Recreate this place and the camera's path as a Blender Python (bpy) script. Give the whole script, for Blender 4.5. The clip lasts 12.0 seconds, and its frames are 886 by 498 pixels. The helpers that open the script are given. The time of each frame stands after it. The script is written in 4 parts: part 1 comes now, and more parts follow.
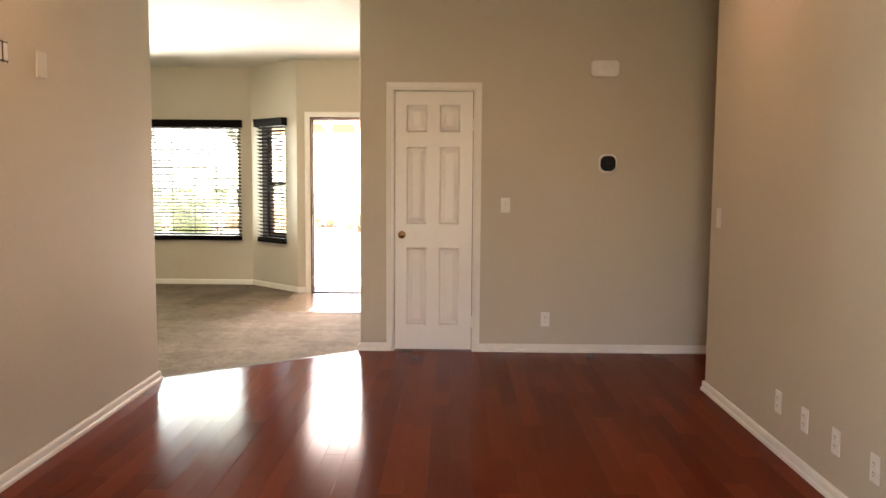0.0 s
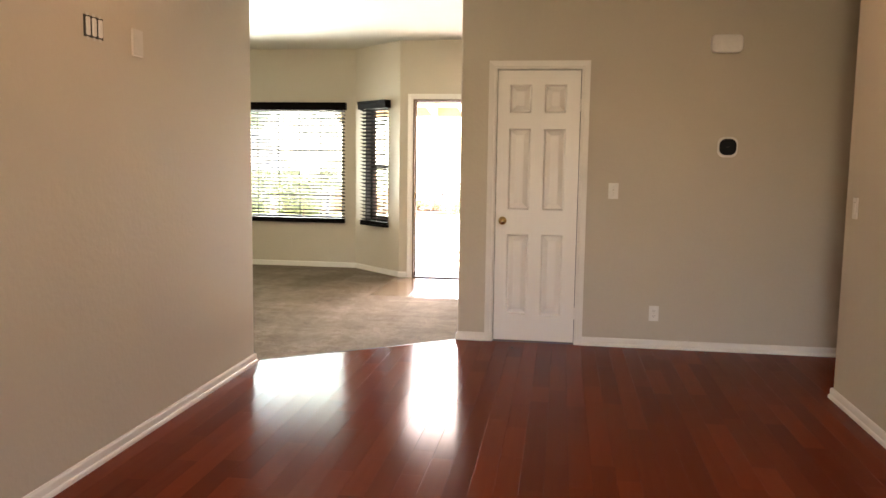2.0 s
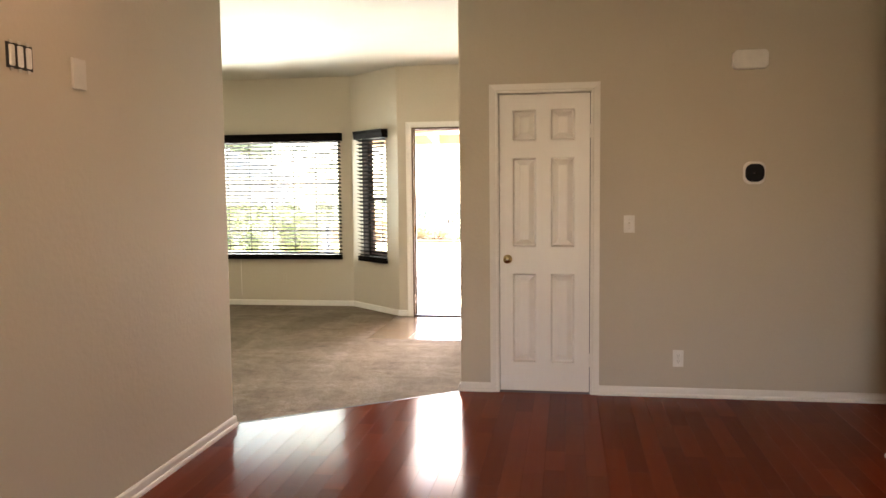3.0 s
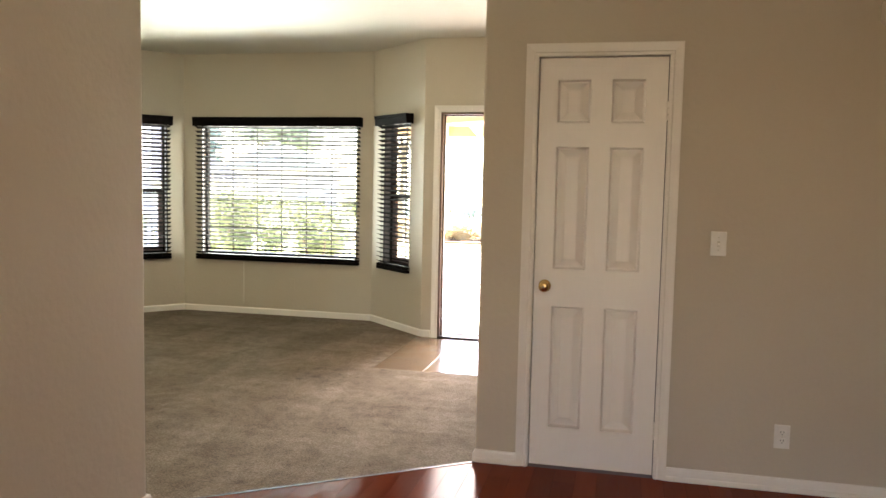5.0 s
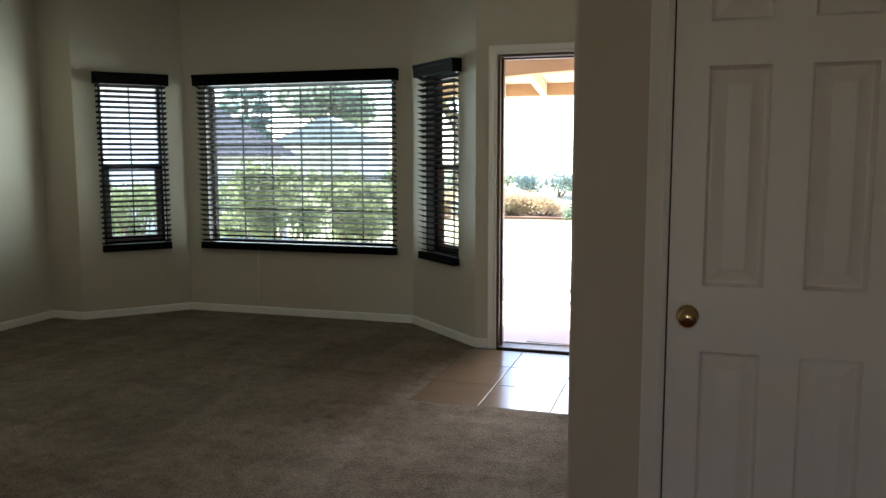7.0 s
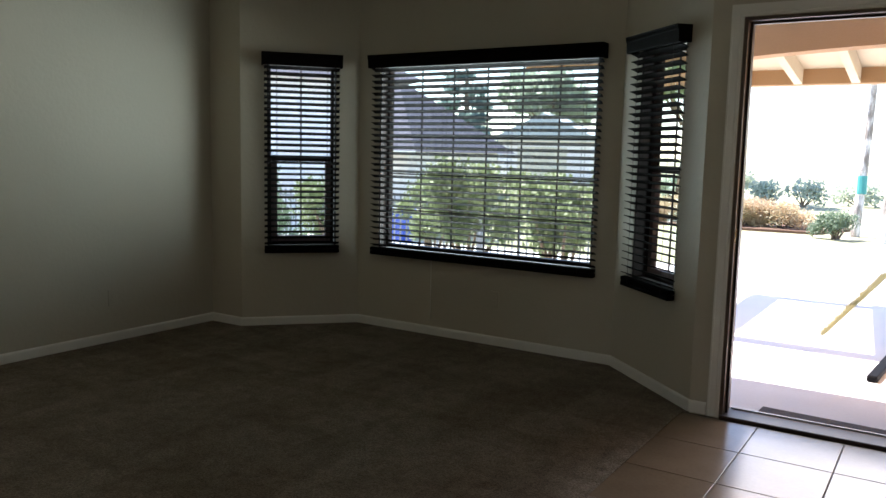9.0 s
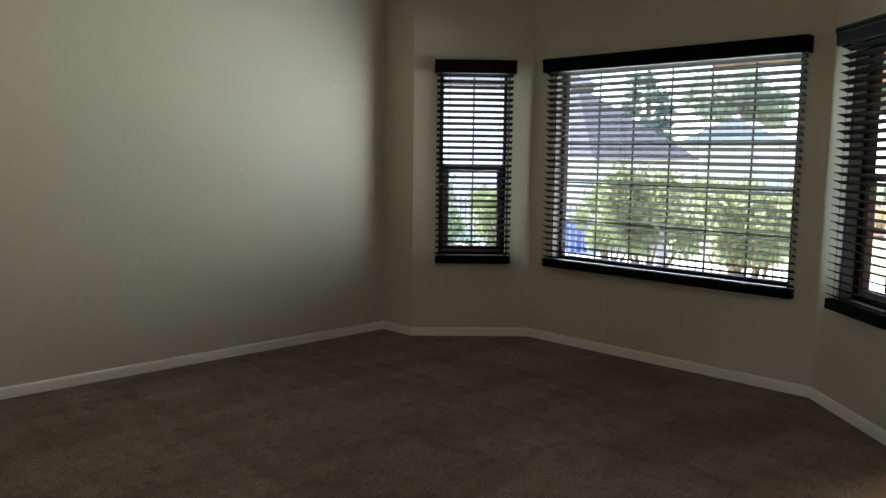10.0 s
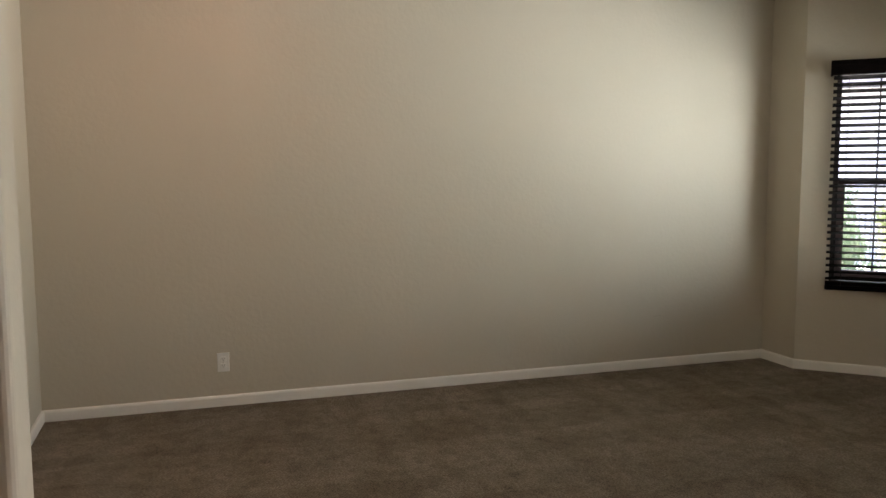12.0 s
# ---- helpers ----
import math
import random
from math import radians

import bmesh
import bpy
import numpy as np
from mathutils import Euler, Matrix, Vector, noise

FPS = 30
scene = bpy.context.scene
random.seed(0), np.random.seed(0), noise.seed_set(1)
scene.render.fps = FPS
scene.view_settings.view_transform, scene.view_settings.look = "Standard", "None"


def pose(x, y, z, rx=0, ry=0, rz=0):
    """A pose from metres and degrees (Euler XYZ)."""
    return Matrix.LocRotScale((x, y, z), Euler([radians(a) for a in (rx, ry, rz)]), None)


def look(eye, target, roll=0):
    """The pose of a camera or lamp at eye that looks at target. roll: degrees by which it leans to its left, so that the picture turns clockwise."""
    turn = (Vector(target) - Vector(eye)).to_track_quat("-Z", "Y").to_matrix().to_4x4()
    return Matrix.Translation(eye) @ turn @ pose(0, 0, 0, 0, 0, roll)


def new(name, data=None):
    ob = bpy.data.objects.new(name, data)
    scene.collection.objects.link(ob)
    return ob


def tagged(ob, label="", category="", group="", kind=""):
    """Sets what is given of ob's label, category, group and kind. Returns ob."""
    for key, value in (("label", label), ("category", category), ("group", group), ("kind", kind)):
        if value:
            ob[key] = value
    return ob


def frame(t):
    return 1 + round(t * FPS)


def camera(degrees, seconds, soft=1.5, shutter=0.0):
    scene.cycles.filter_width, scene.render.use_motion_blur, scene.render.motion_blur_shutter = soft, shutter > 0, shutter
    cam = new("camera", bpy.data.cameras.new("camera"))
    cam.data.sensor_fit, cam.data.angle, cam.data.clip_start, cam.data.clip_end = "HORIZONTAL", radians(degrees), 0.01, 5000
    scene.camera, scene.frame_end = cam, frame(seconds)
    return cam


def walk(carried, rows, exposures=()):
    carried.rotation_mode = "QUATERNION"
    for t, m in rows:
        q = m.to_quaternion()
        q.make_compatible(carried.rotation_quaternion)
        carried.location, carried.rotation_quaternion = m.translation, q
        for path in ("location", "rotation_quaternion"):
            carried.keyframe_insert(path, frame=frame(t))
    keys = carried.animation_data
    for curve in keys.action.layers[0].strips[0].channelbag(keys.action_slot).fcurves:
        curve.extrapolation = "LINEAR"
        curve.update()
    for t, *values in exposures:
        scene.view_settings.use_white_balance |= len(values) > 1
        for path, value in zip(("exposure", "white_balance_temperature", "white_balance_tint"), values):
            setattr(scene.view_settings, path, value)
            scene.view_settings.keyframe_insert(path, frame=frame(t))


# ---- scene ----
cam = camera(58.2, 12.0)
PATH = [
    (0, (0.063, 0.023, 1.388), (0.038, 2.014, 1.206), 0.4),
    (0.5, (0.094, 0.095, 1.405), (0.038, 2.083, 1.193), -0.3),
    (1, (0.14, 0.119, 1.417), (0.039, 2.101, 1.174), -0.6),
    (1.5, (0.127, 0.16, 1.373), (-0.103, 2.132, 1.133), 0.1),
    (2, (0.093, 0.274, 1.375), (-0.197, 2.24, 1.153), 0.8),
    (2.5, (0.052, 0.536, 1.408), (-0.242, 2.504, 1.215), -0.3),
    (3, (0.07, 0.832, 1.435), (-0.241, 2.801, 1.276), -0.6),
    (3.2, (0.077, 0.961, 1.425), (-0.24, 2.93, 1.276), -0.1),
    (5, (0.035, 2.322, 1.423), (-0.407, 4.265, 1.259), 1.2),
    (5.5, (-0.068, 2.731, 1.427), (-0.52, 4.672, 1.256), 0.4),
    (6, (-0.139, 3.171, 1.417), (-0.597, 5.109, 1.226), 1.4),
    (6.3, (-0.202, 3.415, 1.389), (-0.678, 5.348, 1.188), 1.4),
    (6.5, (-0.251, 3.597, 1.389), (-0.745, 5.523, 1.175), 0.6),
    (7, (-0.357, 3.972, 1.374), (-0.936, 5.873, 1.141), -0.1),
    (9, (-0.674, 5.21, 1.361), (-1.744, 6.883, 1.119), 1.3),
    (9.5, (-0.735, 5.373, 1.391), (-1.931, 6.957, 1.146), 0.3),
    (10, (-0.792, 5.409, 1.364), (-2.204, 6.806, 1.133), 0.8),
    (10.5, (-0.72, 5.57, 1.367), (-2.381, 6.661, 1.139), 1.0),
    (11, (-0.752, 5.532, 1.411), (-2.539, 6.4, 1.178), 0.7),
    (11.5, (-0.742, 5.555, 1.364), (-2.611, 6.238, 1.159), 0.0),
    (12, (-0.802, 5.509, 1.374), (-2.698, 6.113, 1.175), -0.2),
]
EXPOSURES = [(0.0, 4.93, 7700, 29), (0.5, 5.0, 6950, 26), (1.0, 4.95, 6750, 25), (1.5, 4.95, 7150, 26), (2.5, 4.85, 7600, 28), (5.0, 4.55, 7300, 25), (5.5, 4.35, 7100, 23), (6.0, 3.8, 6800, 20), (6.5, 3.2, 6400, 18), (7.0, 2.75, 6200, 17),
             (9.0, 1.95, 6200, 20), (9.5, 2.35, 6300, 20.5), (10.0, 2.65, 6400, 22), (10.5, 2.95, 6600, 25), (11.0, 3.3, 6750, 29), (12.0, 3.4, 6850, 32)]
walk(cam, [(t, look(eye, target, roll)) for t, eye, target, roll in PATH], EXPOSURES)

# ---- world, sun and lamps ----
world = bpy.data.worlds.new("sky")
scene.world = world
world.use_nodes = True
sky = world.node_tree.nodes.new("ShaderNodeTexSky")
sky.sky_type, sky.sun_disc = "NISHITA", False
sky.dust_density, sky.air_density = 0.3, 1.0
sky.sun_elevation, sky.sun_rotation = radians(57), radians(-85)
world.node_tree.links.new(sky.outputs[0], world.node_tree.nodes["Background"].inputs[0])
world.node_tree.nodes["Background"].inputs[1].default_value = 0.15
sun = new("sun", bpy.data.lights.new("sun", "SUN"))
sun.data.energy, sun.data.angle, sun.data.color = 5.0, radians(0.5), (1.0, 0.95, 0.87)
sun.matrix_basis = look((0, 0, 20), (10.2, -0.8, 4))


def area_lamp(x, y, z, target, w, h, power, colour, spread=180):
    ob = new("window_light", bpy.data.lights.new("window_light", "AREA"))
    ob.data.shape, ob.data.size, ob.data.size_y = "RECTANGLE", w, h
    ob.data.energy, ob.data.color, ob.data.spread = power, colour, radians(spread)
    ob.matrix_basis = look((x, y, z), target)


# fill lamp added in an unseen opening behind the walk's start, tinted warm
area_lamp(-0.15, -2.09, 1.03, (-0.4, 3, 1.03), 1.05, 1.95, 0.22, (1.0, 0.76, 0.66))


# fill lamps added in the bay and entry openings to stand in for sky light
COOL = (0.76, 1.0, 0.92)
area_lamp(-3.56, 10.235, 1.30, (-3.56, 0, 1.30), 1.72, 1.34, 19.0, COOL)
area_lamp(-4.99, 9.90, 1.30, (-4.16, 9.14, 1.30), 0.46, 1.34, 0.6, COOL)
area_lamp(-2.10, 9.89, 1.30, (-2.80, 9.14, 1.30), 0.47, 1.34, 0.5, COOL)
# aimed down with a narrow spread to brighten the carpet by the entry
area_lamp(-1.19, 9.60, 1.02, (-1.35, 6.0, -1.1), 0.86, 1.8, 1.0, (1.0, 0.98, 0.95), 56)

# ---- materials ----
def shade(name, base, rough=0.6, metal=0.0, second=None, scale=6.0, fine=60.0, bump=0.0, bump_scale=120.0,
          per_piece=0.0, stretch=(1, 1, 1), coat=0.0, detail=4.0, rough_var=0.0, amount=1.0, specular=0.5, low=0.5, high=0.95):
    """A paint, wood, stone or metal with colour that varies at two scales, and a fine relief."""
    m = bpy.data.materials.new(name)
    m.use_nodes = True
    nt = m.node_tree
    b = nt.nodes["Principled BSDF"]
    b.inputs["Roughness"].default_value, b.inputs["Metallic"].default_value = rough, metal
    b.inputs["Coat Weight"].default_value = coat
    b.inputs["Coat Roughness"].default_value = 0.12
    b.inputs["Specular IOR Level"].default_value = specular
    geo = nt.nodes.new("ShaderNodeNewGeometry")
    mp = nt.nodes.new("ShaderNodeMapping")
    mp.inputs["Scale"].default_value = stretch
    nt.links.new(geo.outputs["Position"], mp.inputs[0])

    def tex(sc, det):
        n = nt.nodes.new("ShaderNodeTexNoise")
        n.inputs["Scale"].default_value, n.inputs["Detail"].default_value = sc, det
        nt.links.new(mp.outputs[0], n.inputs["Vector"])
        return n

    big, small = tex(scale, detail), tex(fine, 3.0)
    add = nt.nodes.new("ShaderNodeMath")
    add.operation = "MULTIPLY_ADD"
    nt.links.new(small.outputs[0], add.inputs[0])
    add.inputs[1].default_value = 0.45
    nt.links.new(big.outputs[0], add.inputs[2])
    ramp = nt.nodes.new("ShaderNodeMapRange")
    ramp.inputs[1].default_value, ramp.inputs[2].default_value = low, high
    ramp.inputs[3].default_value, ramp.inputs[4].default_value = 0.0, amount
    nt.links.new(add.outputs[0], ramp.inputs[0])
    mix = nt.nodes.new("ShaderNodeMix")
    mix.data_type = "RGBA"
    mix.inputs[6].default_value = (*base, 1)
    mix.inputs[7].default_value = (*(second or [c * 0.9 for c in base]), 1)
    nt.links.new(ramp.outputs[0], mix.inputs[0])
    colour = mix.outputs[2]
    if per_piece:
        info = nt.nodes.new("ShaderNodeObjectInfo")
        hsv = nt.nodes.new("ShaderNodeHueSaturation")
        rng = nt.nodes.new("ShaderNodeMapRange")
        rng.inputs[3].default_value, rng.inputs[4].default_value = 1 - per_piece, 1 + per_piece
        nt.links.new(info.outputs["Random"], rng.inputs[0])
        nt.links.new(rng.outputs[0], hsv.inputs["Value"])
        nt.links.new(colour, hsv.inputs["Color"])
        colour = hsv.outputs[0]
    nt.links.new(colour, b.inputs["Base Color"])
    if rough_var:
        rr = nt.nodes.new("ShaderNodeMapRange")
        rr.inputs[3].default_value, rr.inputs[4].default_value = rough - rough_var, rough + rough_var
        nt.links.new(big.outputs[0], rr.inputs[0])
        nt.links.new(rr.outputs[0], b.inputs["Roughness"])
    if bump:
        bn = tex(bump_scale, 3.0)
        bp = nt.nodes.new("ShaderNodeBump")
        bp.inputs["Strength"].default_value, bp.inputs["Distance"].default_value = bump, 0.01
        nt.links.new(bn.outputs[0], bp.inputs["Height"])
        nt.links.new(bp.outputs[0], b.inputs["Normal"])
    return m


def leaf_shade(name, base, second):
    m = shade(name, base, 0.55, second=second, scale=1.5, fine=9.0)
    nt = m.node_tree
    b = nt.nodes["Principled BSDF"]
    tr = nt.nodes.new("ShaderNodeBsdfTranslucent")
    tr.inputs[0].default_value = (*[min(1, c * 1.6) for c in base], 1)
    mx = nt.nodes.new("ShaderNodeMixShader")
    mx.inputs[0].default_value = 0.35
    nt.links.new(b.outputs[0], mx.inputs[1])
    nt.links.new(tr.outputs[0], mx.inputs[2])
    nt.links.new(mx.outputs[0], nt.nodes["Material Output"].inputs[0])
    return m


WALL = shade("wall_paint", (0.525, 0.467, 0.376), 0.58, second=(0.505, 0.448, 0.359), scale=1.5, bump=0.17, bump_scale=34)
CEIL = shade("ceiling_paint", (0.56, 0.54, 0.48), 0.8, second=(0.53, 0.51, 0.45), scale=2, bump=0.3, bump_scale=70)
TRIM = shade("white_trim_paint", (0.80, 0.77, 0.72), 0.35, second=(0.76, 0.73, 0.68), scale=5, bump=0.03)
DOORP = shade("white_door_paint", (0.80, 0.77, 0.73), 0.38, second=(0.77, 0.74, 0.70), scale=3, bump=0.06, bump_scale=90, stretch=(1, 1, 0.15))
PLASTIC = shade("white_plastic", (0.78, 0.76, 0.72), 0.35, scale=20)
BLACKGLASS = shade("black_glass", (0.006, 0.007, 0.009), 0.3, scale=20, specular=0.15)
# shade inside holes and gaps, put into a dark colour instead of cut depth
HOLESHADE = shade("hole_shade", (0.03, 0.028, 0.025), 0.7, scale=20)
BRASS = shade("polished_brass", (0.62, 0.44, 0.20), 0.22, 1.0, second=(0.5, 0.36, 0.17), scale=30)
STEEL = shade("hinge_metal", (0.6, 0.57, 0.5), 0.35, 0.6, scale=30)
WOOD = shade("cherry_wood", (0.140, 0.0235, 0.0100), 0.145, second=(0.210, 0.043, 0.0155), scale=4.0, fine=60, per_piece=0.22, amount=0.35,
             stretch=(9, 0.5, 1), rough_var=0.03, specular=0.032, detail=2.0, low=0.35, high=1.15)
WOODGAP = shade("dark_joint", (0.045, 0.011, 0.005), 0.7, scale=10)


def carpet_shade():
    """Looped carpet: grain of the pile, soft worn zones, faint vacuum tracks and a few darker stains."""
    m = shade("carpet_pile", (0.35, 0.292, 0.230), 0.95, second=(0.29, 0.238, 0.187), scale=1.1, fine=150, bump=1.0, bump_scale=110, specular=0.1)
    nt = m.node_tree
    b = nt.nodes["Principled BSDF"]
    b.inputs["Sheen Weight"].default_value, b.inputs["Sheen Roughness"].default_value = 0.33, 0.45
    colour = b.inputs["Base Color"].links[0].from_socket
    geo = nt.nodes.new("ShaderNodeNewGeometry")

    def layer(scale, stretch, turn, low, high, dark, detail, colour):
        mp = nt.nodes.new("ShaderNodeMapping")
        mp.inputs["Rotation"].default_value = (0, 0, radians(turn))
        mp.inputs["Scale"].default_value = stretch
        n = nt.nodes.new("ShaderNodeTexNoise")
        n.inputs["Scale"].default_value, n.inputs["Detail"].default_value = scale, detail
        r = nt.nodes.new("ShaderNodeMapRange")
        r.inputs[1].default_value, r.inputs[2].default_value = low, high
        mx = nt.nodes.new("ShaderNodeMix")
        mx.data_type, mx.blend_type = "RGBA", "MULTIPLY"
        mx.inputs[7].default_value = (dark, dark * 0.98, dark * 0.95, 1)
        nt.links.new(geo.outputs["Position"], mp.inputs[0])
        nt.links.new(mp.outputs[0], n.inputs["Vector"])
        nt.links.new(n.outputs[0], r.inputs[0])
        nt.links.new(r.outputs[0], mx.inputs[0])
        nt.links.new(colour, mx.inputs[6])
        return mx.outputs[2]

    colour = layer(2.6, (1.0, 0.8, 1), 35, 0.44, 0.60, 0.87, 3.0, colour)
    colour = layer(1.0, (0.35, 4.2, 1), -28, 0.47, 0.55, 0.90, 1.0, colour)
    colour = layer(1.0, (3.6, 0.5, 1), 20, 0.48, 0.53, 0.88, 0.5, colour)
    colour = layer(11.0, (1, 1, 1), 0, 0.46, 0.60, 0.83, 6.0, colour)
    colour = layer(3.4, (1, 1, 1), 0, 0.64, 0.72, 0.62, 4.0, colour)
    colour = layer(120.0, (1, 1, 1), 0, 0.40, 0.62, 0.58, 2.0, colour)
    # rows of loops
    rows = nt.nodes.new("ShaderNodeTexWave")
    rows.inputs["Scale"].default_value, rows.inputs["Distortion"].default_value = 30.0, 3.0
    rows.inputs["Detail"].default_value, rows.inputs["Detail Scale"].default_value = 2.0, 2.0
    turned = nt.nodes.new("ShaderNodeMapping")
    turned.inputs["Rotation"].default_value = (0, 0, radians(62))
    nt.links.new(geo.outputs["Position"], turned.inputs[0])
    nt.links.new(turned.outputs[0], rows.inputs["Vector"])
    dip = nt.nodes.new("ShaderNodeMix")
    dip.data_type, dip.blend_type = "RGBA", "MULTIPLY"
    dip.inputs[7].default_value = (0.6, 0.58, 0.55, 1)
    nt.links.new(rows.outputs[1], dip.inputs[0])
    nt.links.new(colour, dip.inputs[6])
    colour = dip.outputs[2]
    nt.links.new(colour, b.inputs["Base Color"])
    tint = nt.nodes.new("ShaderNodeGamma")
    tint.inputs[1].default_value = 0.5
    nt.links.new(colour, tint.inputs[0])
    nt.links.new(tint.outputs[0], b.inputs["Sheen Tint"])
    return m


CARPET = carpet_shade()
TILE = shade("beige_tile", (0.215, 0.155, 0.105), 0.20, second=(0.17, 0.12, 0.078), scale=4, per_piece=0.06, bump=0.03, rough_var=0.06)
GROUT = shade("grout", (0.15, 0.105, 0.07), 0.9, scale=12)
BLIND = shade("espresso_blind", (0.004, 0.0026, 0.0024), 0.7, second=(0.006, 0.0038, 0.0032), scale=8, stretch=(1, 8, 8), specular=0.03)
CORD = shade("dark_cord", (0.02, 0.014, 0.012), 0.8, scale=10)
VINYL = shade("almond_vinyl", (0.62, 0.58, 0.52), 0.4, scale=6)
# dark liner colour; on the pale vinyl frames it paints their backlit shade
FRAMEBACKLIT = shade("dark_liner_backlit_frame", (0.022, 0.015, 0.014), 0.5, second=(0.03, 0.021, 0.02), scale=6, specular=0.12)
# pale vinyl sash, its backlit shade put into the colour
SASH = shade("backlit_vinyl_sash", (0.16, 0.115, 0.115), 0.5, second=(0.19, 0.14, 0.14), scale=6, specular=0.15)
JAMBWOOD = shade("dark_stained_jamb", (0.10, 0.055, 0.035), 0.4, second=(0.07, 0.04, 0.025), scale=6, stretch=(6, 6, 0.6))
BRONZE = shade("dark_bronze", (0.04, 0.025, 0.018), 0.4, 0.5, scale=10)
CONCRETE = shade("concrete", (0.80, 0.78, 0.76), 0.85, second=(0.73, 0.71, 0.69), scale=1.2, fine=40, bump=0.2)
GRASS = shade("lawn", (0.24, 0.25, 0.13), 0.9, second=(0.36, 0.33, 0.20), scale=1.2, fine=20, bump=1.0, bump_scale=60)
MULCH = shade("mulch", (0.09, 0.05, 0.03), 0.9, second=(0.16, 0.09, 0.05), scale=3, fine=30, bump=1.0, bump_scale=40)
STUCCO = shade("tan_stucco", (0.36, 0.21, 0.095), 0.85, second=(0.32, 0.185, 0.08), scale=2, bump=0.3)
CREAM = shade("cream_boards", (0.52, 0.42, 0.27), 0.7, second=(0.48, 0.385, 0.24), scale=3)
NEIGHWALL = shade("lavender_stucco", (0.80, 0.76, 0.82), 0.85, scale=1.2, bump=0.3)
ROOF = shade("blue_grey_shingle", (0.045, 0.043, 0.065), 0.9, second=(0.075, 0.072, 0.10), scale=2, fine=9, bump=0.5, bump_scale=20)
PALEROOF = shade("pale_blue_shingle", (0.44, 0.47, 0.50), 0.9, second=(0.36, 0.39, 0.43), scale=2, fine=9, bump=0.4, bump_scale=20)
PALEBARK = shade("pale_bark", (0.70, 0.67, 0.63), 0.9, second=(0.22, 0.19, 0.16), scale=2, stretch=(3, 3, 1.2), bump=0.8, bump_scale=20, low=0.62, high=0.8)
BARK = shade("bark", (0.12, 0.08, 0.055), 0.9, second=(0.2, 0.15, 0.1), scale=4, stretch=(3, 3, 0.6), bump=0.8, bump_scale=20)
LEAF = leaf_shade("shrub_leaf", (0.13, 0.165, 0.075), (0.26, 0.29, 0.15))
LEAFRED = leaf_shade("dry_hedge_leaf", (0.42, 0.30, 0.19), (0.30, 0.30, 0.14))
LEAFDARK = leaf_shade("dark_leaf", (0.11, 0.16, 0.10), (0.16, 0.21, 0.12))
NEEDLE = leaf_shade("pine_needle", (0.13, 0.19, 0.18), (0.18, 0.24, 0.22))
LEAFFAR = leaf_shade("pale_far_leaf", (0.32, 0.37, 0.28), (0.40, 0.44, 0.35))
STRAW = shade("dry_grass", (0.30, 0.26, 0.12), 0.9, scale=6, bump=0.8, bump_scale=50)
BLUE = shade("blue_plastic", (0.03, 0.08, 0.45), 0.4, scale=5)
TEAL = shade("teal_colour", (0.05, 0.3, 0.28), 0.5, scale=5)
FENCE = shade("grey_metal_fence", (0.22, 0.23, 0.26), 0.5, 0.3, scale=5)
BLACKRUBBER = shade("black_rubber", (0.004, 0.004, 0.005), 0.7, scale=20, specular=0.1)
RUBBER = shade("grey_rubber_mat", (0.07, 0.055, 0.05), 0.9, second=(0.11, 0.09, 0.08), scale=20, bump=0.8, bump_scale=80)

GLASS = bpy.data.materials.new("clear_glass")
GLASS.use_nodes = True
gt = GLASS.node_tree
clear = gt.nodes.new("ShaderNodeBsdfTransparent")
clear.inputs[0].default_value = (0.935, 0.985, 0.95, 1)
gloss = gt.nodes.new("ShaderNodeBsdfGlossy")
gloss.inputs["Roughness"].default_value = 0.02
gmix = gt.nodes.new("ShaderNodeMixShader")
gmix.inputs[0].default_value = 0.06
gt.links.new(clear.outputs[0], gmix.inputs[1])
gt.links.new(gloss.outputs[0], gmix.inputs[2])
gt.links.new(gmix.outputs[0], gt.nodes["Material Output"].inputs[0])



def lamp_shade(name, colour, strength):
    m = bpy.data.materials.new(name)
    m.use_nodes = True
    b = m.node_tree.nodes["Principled BSDF"]
    b.inputs["Emission Color"].default_value = (*colour, 1)
    b.inputs["Emission Strength"].default_value = strength
    return m


GLOW = lamp_shade("warm_lamp", (1.0, 0.66, 0.41), 5.2)
# stronger unseen lamp, added to warm the far wall of the carpeted room
GLOWADDED = lamp_shade("warm_added_lamp", (1.0, 0.58, 0.34), 15.0)


# ---- mesh helpers ----
def mesh_from(name, bm, material, smooth=False):
    me = bpy.data.meshes.new(name)
    bm.normal_update()
    bm.to_mesh(me)
    bm.free()
    if smooth:
        for p in me.polygons:
            p.use_smooth = True
    me.materials.append(material)
    return me


def part(name, bm, material, parent=None, label="", smooth=False):
    ob = new(name, mesh_from(name, bm, material, smooth))
    if parent:
        ob.parent = parent
    return tagged(ob, label=label) if label else ob


def thing(name, m, label, category, group="", kind=""):
    ob = new(name)
    ob.matrix_basis = m
    ob.empty_display_size = 0.1
    return tagged(ob, label, category, group, kind)


def box(bm, x0, x1, y0, y1, z0, z1, bevel=0.0):
    vs = [bm.verts.new((x, y, z)) for x in (x0, x1) for y in (y0, y1) for z in (z0, z1)]
    fs = [bm.faces.new([vs[i] for i in q]) for q in ((0, 1, 3, 2), (4, 6, 7, 5), (0, 4, 5, 1), (2, 3, 7, 6), (0, 2, 6, 4), (1, 5, 7, 3))]
    if bevel:
        edges = {e for f in fs for e in f.edges}
        bmesh.ops.bevel(bm, geom=list(edges), offset=bevel, segments=2, profile=0.5, affect="EDGES")
    return bm


